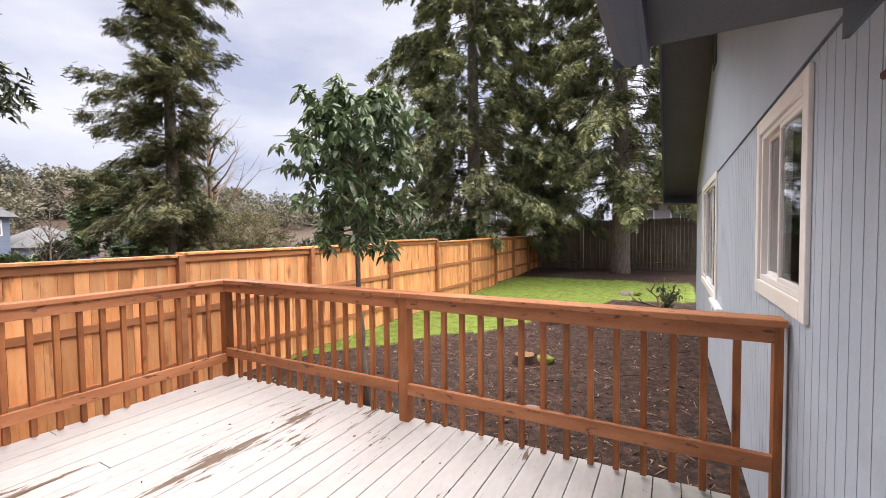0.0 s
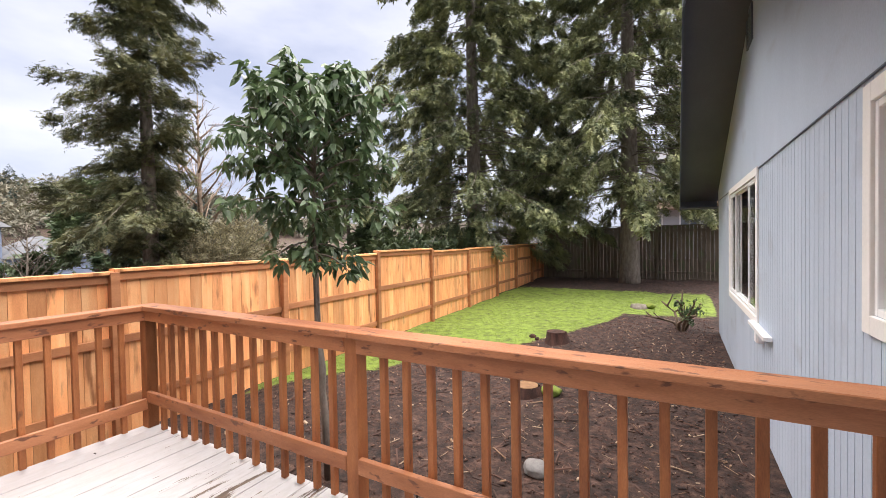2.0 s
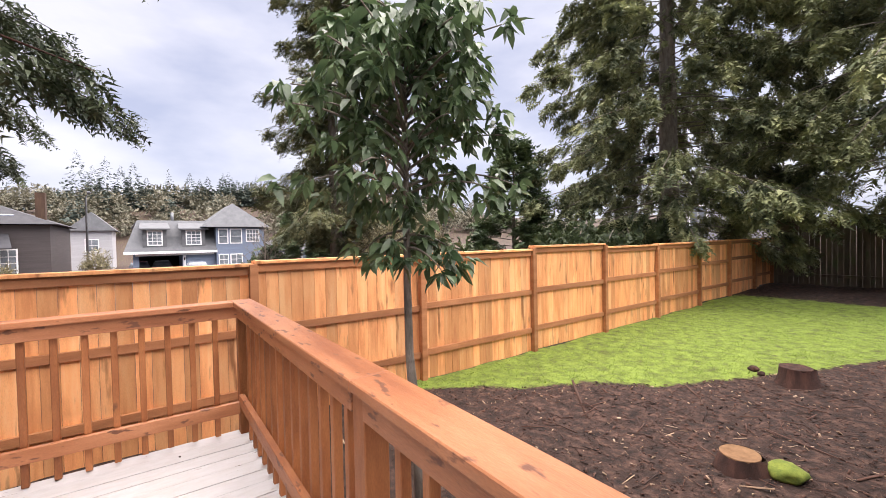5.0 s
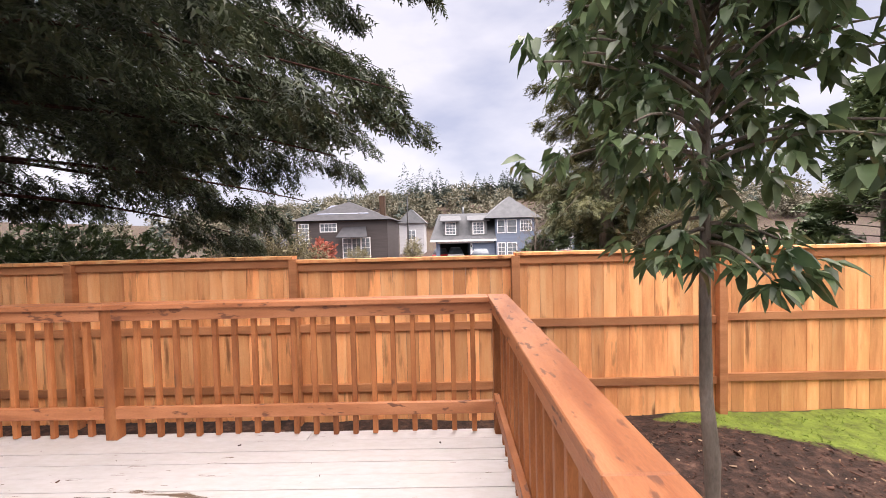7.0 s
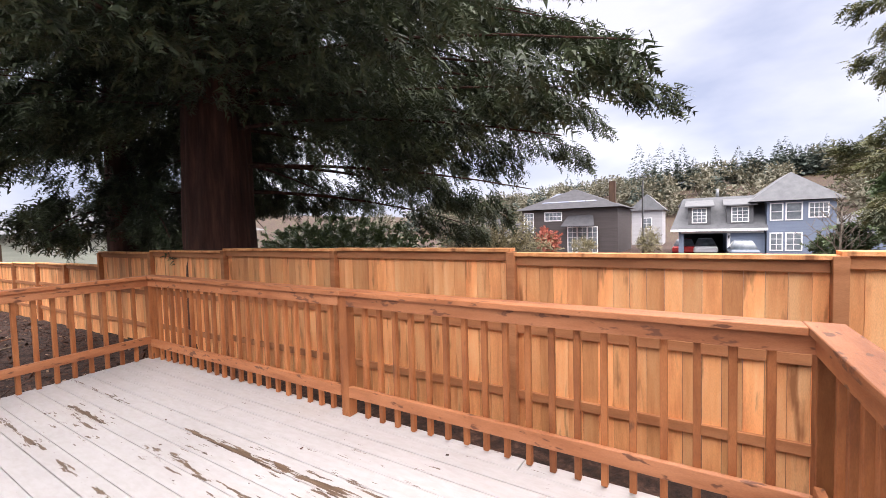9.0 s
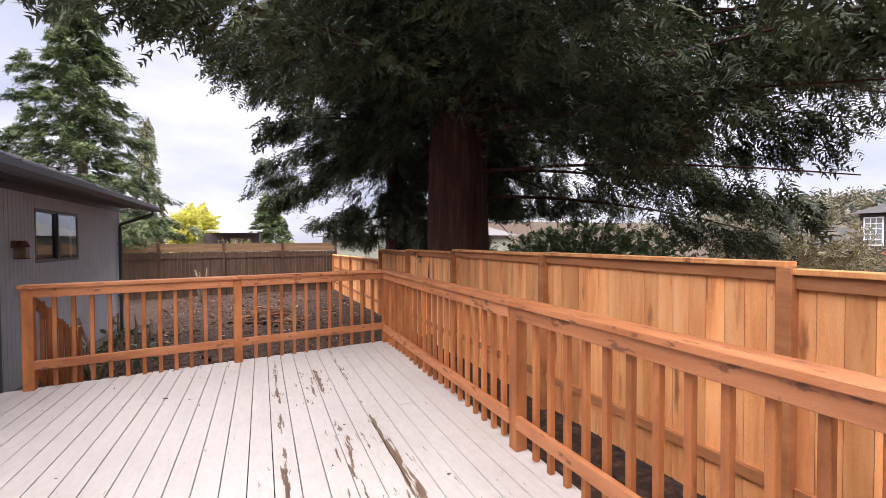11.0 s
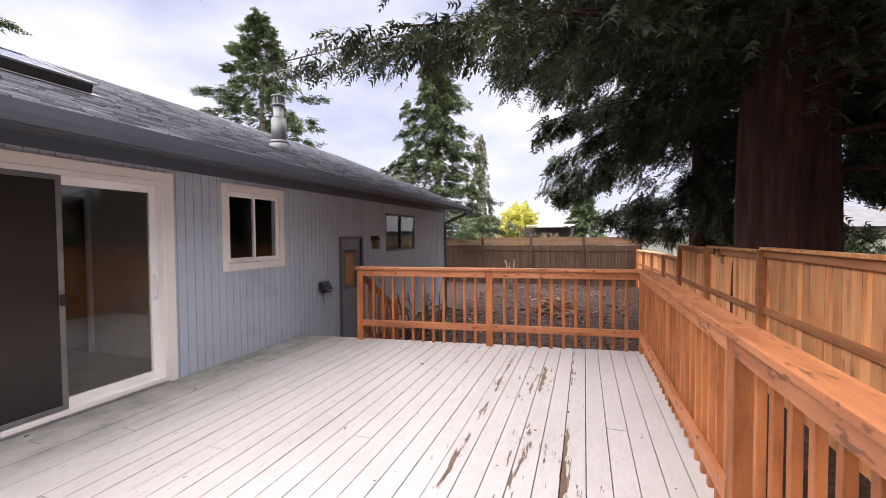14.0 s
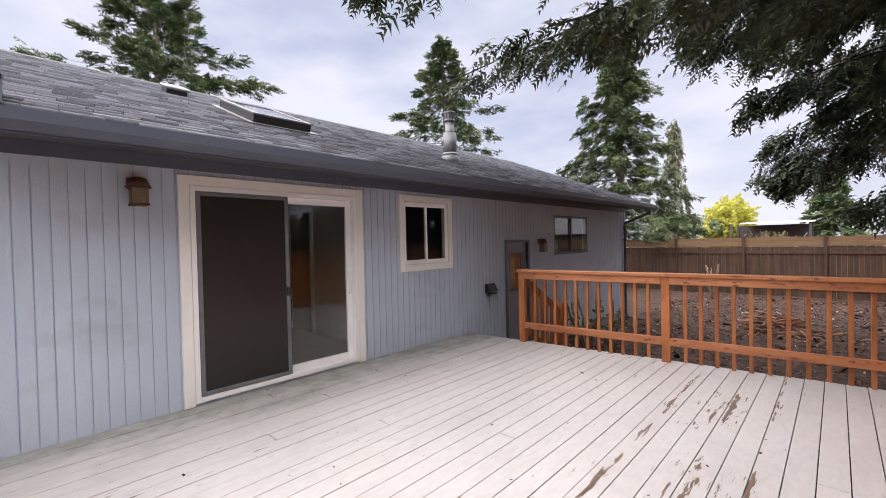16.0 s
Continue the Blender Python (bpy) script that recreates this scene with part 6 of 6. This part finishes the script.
def hip_roof(x0, x1, y0, y1, z0, z1, inset, over=0.35):
    """A hipped roof; the ridge runs along the longer side, inset from its ends."""
    bm = bmesh.new()
    a = [bm.verts.new(p) for p in ((x0 - over, y0 - over, z0), (x1 + over, y0 - over, z0), (x1 + over, y1 + over, z0), (x0 - over, y1 + over, z0))]
    if y1 - y0 >= x1 - x0:
        xm = (x0 + x1) / 2
        r = [bm.verts.new((xm, y0 + inset, z1)), bm.verts.new((xm, y1 - inset, z1))]
        faces = ((a[0], a[1], r[0]), (a[1], a[2], r[1], r[0]), (a[2], a[3], r[1]), (a[3], a[0], r[0], r[1]))
    else:
        ym = (y0 + y1) / 2
        r = [bm.verts.new((x0 + inset, ym, z1)), bm.verts.new((x1 - inset, ym, z1))]
        faces = ((a[0], a[1], r[1], r[0]), (a[1], a[2], r[1]), (a[2], a[3], r[0], r[1]), (a[3], a[0], r[0]))
    for f in faces:
        bm.faces.new(f)
    bm.faces.new(a[::-1])
    return bm


def far_window(house, x, y0, y1, z0, z1, bars=(2, 2), axis_x=True):
    """A white framed window standing proud of a facade that faces along x, or along y."""
    def put(a, b, c, d, e, f):
        return one(a, b, c, d, e, f) if axis_x else one(c, d, -b, -a, e, f)
    win = part("window", put(x, x + 0.05, y0 - 0.09, y1 + 0.09, z0 - 0.09, z1 + 0.09), VINYL, house)
    part("pane", put(x + 0.051, x + 0.06, y0, y1, z0, z1), FAR_GLASS, win)
    for k in range(1, bars[0]):
        y = y0 + (y1 - y0) * k / bars[0]
        part("glazing_bar", put(x + 0.061, x + 0.075, y - 0.02, y + 0.02, z0, z1), VINYL, win)
    for k in range(1, bars[1]):
        z = z0 + (z1 - z0) * k / bars[1]
        part("glazing_bar", put(x + 0.061, x + 0.07, y0, y1, z - 0.02, z + 0.02), VINYL, win)


def blue_house():
    h = thing("house", "blue-grey two-storey house with dormers and a garage", "house")
    g = -1.25
    part("wall", one(-49, -48.8, 0.3, 6.3, g, 1.05), BLUE_SIDING, h)
    part("wall", one(-48.8, -41.2, 0.3, 0.5, g, 1.05), BLUE_SIDING, h)
    part("wall", one(-48.8, -41.2, 3.8, 6.3, g, 1.05), BLUE_SIDING, h)
    part("wall", one(-41.2, -41.0, 0.3, 0.7, g, 1.05), BLUE_SIDING, h)
    part("wall", one(-41.2, -41.0, 3.75, 6.3, g, 1.05), BLUE_SIDING, h)
    part("lintel", one(-41.2, -41.0, 0.7, 3.75, 0.72, 1.05), BLUE_SIDING, h)
    part("roof", slab(bmesh.new(), [(-40.4, -0.3, 1.1), (-40.4, 6.4, 1.1), (-43.0, 6.4, 3.85), (-43.0, 0.6, 3.85)], 0.12), ROOF_GREY, h)
    part("roof", slab(bmesh.new(), [(-43.0, 0.6, 3.85), (-43.0, 6.4, 3.85), (-49, 6.4, 3.4), (-49, 0.0, 3.4)], 0.12), ROOF_GREY, h)
    part("side_wall", slab(bmesh.new(), [(-48.9, 0.35, 3.3), (-43.0, 0.6, 3.7), (-41.0, 0.35, 1.05), (-48.9, 0.35, 1.05)], 0.05), BLUE_SIDING, h)
    part("eave_board", one(-40.45, -40.38, -0.3, 6.4, 0.92, 1.12), VINYL, h)
    for a, b in ((1.25, 2.4), (4.0, 5.25)):
        d = part("dormer", one(-43.4, -40.75, a - 0.25, b + 0.25, 1.5, 3.0), ROOF_GREY, h)
        part("dormer_roof", slab(bmesh.new(), [(-40.4, a - 0.5, 3.05), (-40.4, b + 0.5, 3.05), (-44, b + 0.4, 3.9), (-44, a - 0.4, 3.9)], 0.1), ROOF_GREY, d)
        far_window(h, -40.75, a + 0.12, b - 0.12, 1.7, 2.8, (3, 4))
    part("garage_lining", one(-47.0, -46.9, 0.52, 3.78, g, 1.0), DARK_ROOM, h)
    part("garage_trim", one(-41.0, -40.92, 0.45, 6.2, 0.74, 0.9), VINYL, h)
    part("garage_trim", one(-41.0, -40.92, 3.8, 4.0, g, 0.74), VINYL, h)
    part("garage_door", one(-41.0, -40.94, 4.1, 6.0, g, 0.70), BLUE_SIDING, h)
    part("bay_wall", one(-48, -40.6, 6.35, 10.4, g, 3.15), BLUE_SIDING, h)
    part("bay_roof", hip_roof(-49.5, -40.6, 5.6, 10.4, 3.2, 5.5, 1.6, 0.45), ROOF_GREY, h)
    for a, b in ((6.6, 7.25), (7.55, 8.4)):
        far_window(h, -40.6, a, b, 1.75, 2.95, (1, 2))
        far_window(h, -40.6, a, b, -0.6, 0.65, (2, 3))
    far_window(h, -40.6, 8.9, 9.9, 1.9, 2.9, (4, 3))
    part("wing_wall", one(-47, -41.2, 10.4, 16.0, g, 0.85), BLUE_SIDING, h)
    part("wing_roof", hip_roof(-47, -41.2, 10.6, 16.0, 0.9, 2.6, 2.0, 0.4), ROOF_GREY, h)
    far_window(h, -41.2, 12.0, 12.7, -0.1, 0.6, (3, 2))
    far_window(h, -41.2, 13.2, 14.1, -0.1, 0.6, (3, 2))
    part("chimney_pipe", cylinder(bmesh.new(), (-43.5, 3.2), 0.12, 3.6, 4.6, 12), METAL, h)
    h.location, h.scale = (-41 * 0.05, 5.2 * 0.05 + 0.45, -1.25 * 0.05), (0.95, 0.95, 0.95)
    part("wall_lamp", cylinder(bmesh.new(), (-40.8, 3.9), 0.05, 0.3, 0.55, 8), BLACK, h)


def brown_house():
    h = thing("house", "dark brown-grey house with solar panels on its hip roof", "house")
    g = -1.3
    part("wall", one(-50, -41.0, -12.6, -3.7, g, 3.1), BROWN_SIDING, h)
    part("roof", hip_roof(-50, -41.0, -12.6, -3.7, 3.15, 5.2, 3.2, 0.5), ROOF_DARK, h)
    part("solar_panel", slab(bmesh.new(), [(-41.6, -10.7, 3.80), (-41.6, -6.6, 3.80), (-44.3, -7.4, 4.86), (-44.3, -10.0, 4.86)], 0.06), SOLAR, h)
    part("solar_panel", slab(bmesh.new(), [(-41.6, -6.5, 3.80), (-41.6, -5.6, 3.80), (-43.0, -6.2, 4.35), (-43.0, -7.0, 4.35)], 0.06), SOLAR, h)
    part("wing_wall", one(-48, -41.5, -20.0, -12.6, g, 0.5), BROWN_SIDING, h)
    part("wing_roof", hip_roof(-48, -41.5, -20.0, -12.7, 0.55, 2.5, 2.5, 0.4), ROOF_DARK, h)
    part("porch_roof", slab(bmesh.new(), [(-39.6, -8.4, 1.5), (-39.6, -5.4, 1.5), (-41.0, -5.8, 2.5), (-41.0, -8.0, 2.5)], 0.08), ROOF_DARK, h)
    far_window(h, -41.0, -12.3, -11.45, 1.0, 2.8, (3, 5))
    far_window(h, -41.0, -10.2, -8.7, 2.1, 2.8, (4, 2))
    for a in (-8.0, -7.1, -6.2):
        far_window(h, -40.9, a, a + 0.75, -0.9, 1.35, (2, 5))
    part("chimney", one(-43.6, -43.0, -4.75, -4.2, 2.5, 5.6), SOUTH_FENCE, h)


blue_house()
brown_house()


def far_houses():
    h = thing("house", "small white gabled house far down the street", "house")
    part("wall", one(-64, -58, -4.6, -1.2, -1.5, 3.2), PALE_SIDING, h)
    part("roof", hip_roof(-64, -58, -4.6, -1.2, 3.2, 5.2, 0.1, 0.4), ROOF_GREY, h)
    far_window(h, -58, -3.4, -2.4, 1.0, 2.2)
    h = thing("house", "grey-sided two-storey house behind the old fence", "house")
    part("wall", one(-2.2, 9.0, 34.2, 42, -0.5, 3.5), PALE_SIDING, h)
    part("skirt_roof", slab(bmesh.new(), [(-2.6, 33.4, 3.45), (9.4, 33.4, 3.45), (9.4, 34.8, 4.15), (-2.6, 34.8, 4.15)], 0.1), SOUTH_FENCE, h)
    part("upper_wall", one(-2.0, 9.0, 34.8, 42, 3.6, 7.0), PALE_SIDING, h)
    part("roof", hip_roof(-2.0, 9.0, 34.8, 42, 7.05, 9.5, 3.5, 0.5), ROOF_GREY, h)
    far_window(h, -34.2, 0.1, 1.2, 2.25, 3.1, (2, 1), False)
    far_window(h, -34.2, -1.7, -1.1, 2.0, 3.0, (1, 1), False)
    far_window(h, -34.8, 1.5, 2.8, 4.8, 6.1, (2, 1), False)
    far_window(h, -34.8, -1.2, -0.2, 4.8, 6.1, (2, 1), False)
    h = thing("house", "white house glimpsed between the spruce branches", "house")
    part("wall", one(-17.0, -9.5, 36, 43, -0.6, 5.2), PALE_SIDING, h)
    part("roof", hip_roof(-17.0, -9.5, 36, 43, 5.25, 7.6, 2.5, 0.5), ROOF_GREY, h)
    far_window(h, -36, -15.3, -14.2, 2.2, 3.6, (2, 1), False)
    far_window(h, -36, -11.6, -10.4, 2.2, 3.6, (2, 1), False)
    h = thing("house", "grey house with a hip roof low behind the fence", "house")
    part("wall", one(-52, -45, 21, 30, -1.4, 2.2), BLUE_SIDING, h)
    part("roof", hip_roof(-52, -45, 21, 30, 2.25, 4.8, 3.0, 0.6), ROOF_DARK, h)
    far_window(h, -45, 22.4, 23.4, 0.9, 1.9)
    far_window(h, -45, 24.4, 25.8, 0.9, 1.9)
    h = thing("house", "low pale green house behind the redwoods", "house")
    part("wall", one(-20, -7.0, -32, -25, -1.2, 1.75), GREEN_SIDING, h)
    part("roof", hip_roof(-20, -7.0, -32, -25, 1.8, 3.3, 3.0, 0.6), ROOF_GREY, h)
    s = thing("carport", "open shed with a white metal roof beyond the fence", "shed")
    part("roof", slab(bmesh.new(), [(-2.6, -35.0, 2.35), (1.4, -35.0, 2.35), (1.4, -38.5, 2.46), (-2.6, -38.5, 2.46)], 0.08), VINYL, s)
    for x in (-2.4, 2.0):
        for y in (-35.2, -38.3):
            part("post", one(x - 0.06, x + 0.06, y - 0.06, y + 0.06, -1.0, 2.3), BROWN_SIDING, s)
    part("back_wall", one(-2.4, 2.0, -38.45, -38.38, -1.0, 2.2), BROWN_SIDING, s)
    p = thing("street_lamp", "tall grey street lamp post by the road", "street lamp", (-39.0, -1.5, -1.4))
    part("pole", tube(bmesh.new(), [(0, 0, -0.2), (0, 0, 6.4), (0.3, 0.2, 6.7)], [0.09, 0.06, 0.05], 10), METAL, p)
    part("lamp_head", one(0.2, 0.75, 0.12, 0.32, 6.62, 6.75, bevel=0.03), METAL, p)


far_houses()


def car(y, x, colour, label):
    c = thing("car", label, "car", (x, y, -1.3), "cars by the garage")
    paint = material("car_paint", [colour, tuple(v * 1.1 for v in colour)], (1, 1, 1), 0.25, 0.0, 20)
    part("body", one(-2.1, 2.1, -0.85, 0.85, 0.3, 0.85, bevel=0.12), paint, c)
    bm = bmesh.new()
    tube(bm, [(0, 0, 0.84), (0, 0, 1.42)], [1.45, 0.98], 4)
    bmesh.ops.rotate(bm, verts=bm.verts, cent=(0, 0, 0), matrix=Matrix.Rotation(math.pi / 4, 3, 'Z'))
    bmesh.ops.scale(bm, vec=(1.15, 0.78, 1), verts=bm.verts)
    part("cabin", bm, FAR_GLASS, c)
    part("roof_panel", one(-0.7, 0.7, -0.5, 0.5, 1.42, 1.46, bevel=0.02), paint, c)
    for a in (-1.3, 1.3):
        for b in (-0.78, 0.78):
            part("wheel", tube(bmesh.new(), [(a, b - 0.1, 0.32), (a, b + 0.1, 0.32)], [0.32, 0.32], 16), BLACK, c)


car(1.35, -43.8, (0.35, 0.03, 0.03), "red car parked in the open garage")
car(2.9, -43.6, (0.55, 0.56, 0.58), "silver car parked in the open garage")
car(5.1, -38.6, (0.14, 0.17, 0.22), "dark blue car parked before the garage door")


def far_woods():
    """The wooded hill across the valley."""
    rng = np.random.default_rng(33)
    pts, ways, sizes = [], [], []
    pts2, ways2, sizes2 = [], [], []
    stand = [(-150, -13.5, 27.0), (-146, -9.8, 22.5), (-140, -6.7, 24.3), (-140, -3.6, 22.0), (-140, -0.9, 23.2), (-138, 2.0, 19.0), (-140, 12.2, 21.2), (-139, 14.5, 19.5), (-140, 16.6, 20.6)]
    stand += [(-140 - rng.uniform(0, 6), y + rng.uniform(-0.8, 0.8), rng.uniform(20.2, 22.4)) for y in np.arange(21, 36, 2.1)]
    for k in range(520):
        if k < len(stand):
            x, y, tip = stand[k]
            z = ground_height(x, y)
            h, n = max(6.0, tip - z + 1.0), 220
            u = rng.random(n) ** 0.8
            a = rng.uniform(0, 6.28, n)
            r = (1 - u) ** 0.8 * h * 0.27 * rng.uniform(0.3, 1.1, n)
            pts.append(np.stack([x + r * np.cos(a), y + r * np.sin(a), z + u * h], 1))
            ways.append(unit(np.stack([np.cos(a), np.sin(a), rng.uniform(-0.5, 0.1, n)], 1)))
            sizes.append(np.full(n, 1.5) * (1.1 - u))
            continue
        x = -rng.uniform(95, 190)
        y = rng.uniform(-90, 110)
        z = ground_height(x, y)
        if rng.random() < 0.22:
            h = rng.uniform(5, 8) if rng.random() < 0.8 else rng.uniform(8, 11)
            n = 70
            u = rng.random(n) ** 0.8
            a = rng.uniform(0, 6.28, n)
            r = (1 - u) * h * 0.2 * rng.uniform(0.5, 1.1, n)
            pts.append(np.stack([x + r * np.cos(a), y + r * np.sin(a), z + u * h], 1))
            ways.append(unit(np.stack([np.cos(a), np.sin(a), rng.uniform(-0.5, 0.1, n)], 1)))
            sizes.append(np.full(n, 1.7) * (1.15 - u))
        else:
            h = rng.uniform(3.5, 7)
            n = 110
            d = unit(rng.normal(size=(n, 3)))
            pts2.append(np.array([x, y, z + h * 0.55]) + d * np.array([h * 0.4, h * 0.45, h * 0.45]) * (rng.random((n, 1)) ** 0.4))
            ways2.append(unit(d + rng.normal(size=(n, 3)) * 0.4)), sizes2.append(np.full(n, 0.8))
    for name, label, p, w, s, m in (("far_conifers", "dark conifers on the far hillside", pts, ways, sizes, HAZY_FIR), ("far_bare_woods", "olive and brown winter woods on the far hillside", pts2, ways2, sizes2, HAZY_BRUSH)):
        v, f = sprays(rng, np.concatenate(p), np.concatenate(w), np.concatenate(s), 3, 0.75)
        tagged(new(name, from_arrays(name, v, f, m)), label, "woods", kind="stuff")


# Distance haze is mixed into both leaf colours; the air itself is clear.
HAZY_FIR = leaf_material("hazy_fir", (0.055, 0.075, 0.066), (0.11, 0.135, 0.11), 0.8, 0.1)
HAZY_BRUSH = leaf_material("hazy_brush", (0.12, 0.12, 0.085), (0.27, 0.25, 0.18), 0.8, 0.1, 0.12)
far_woods()
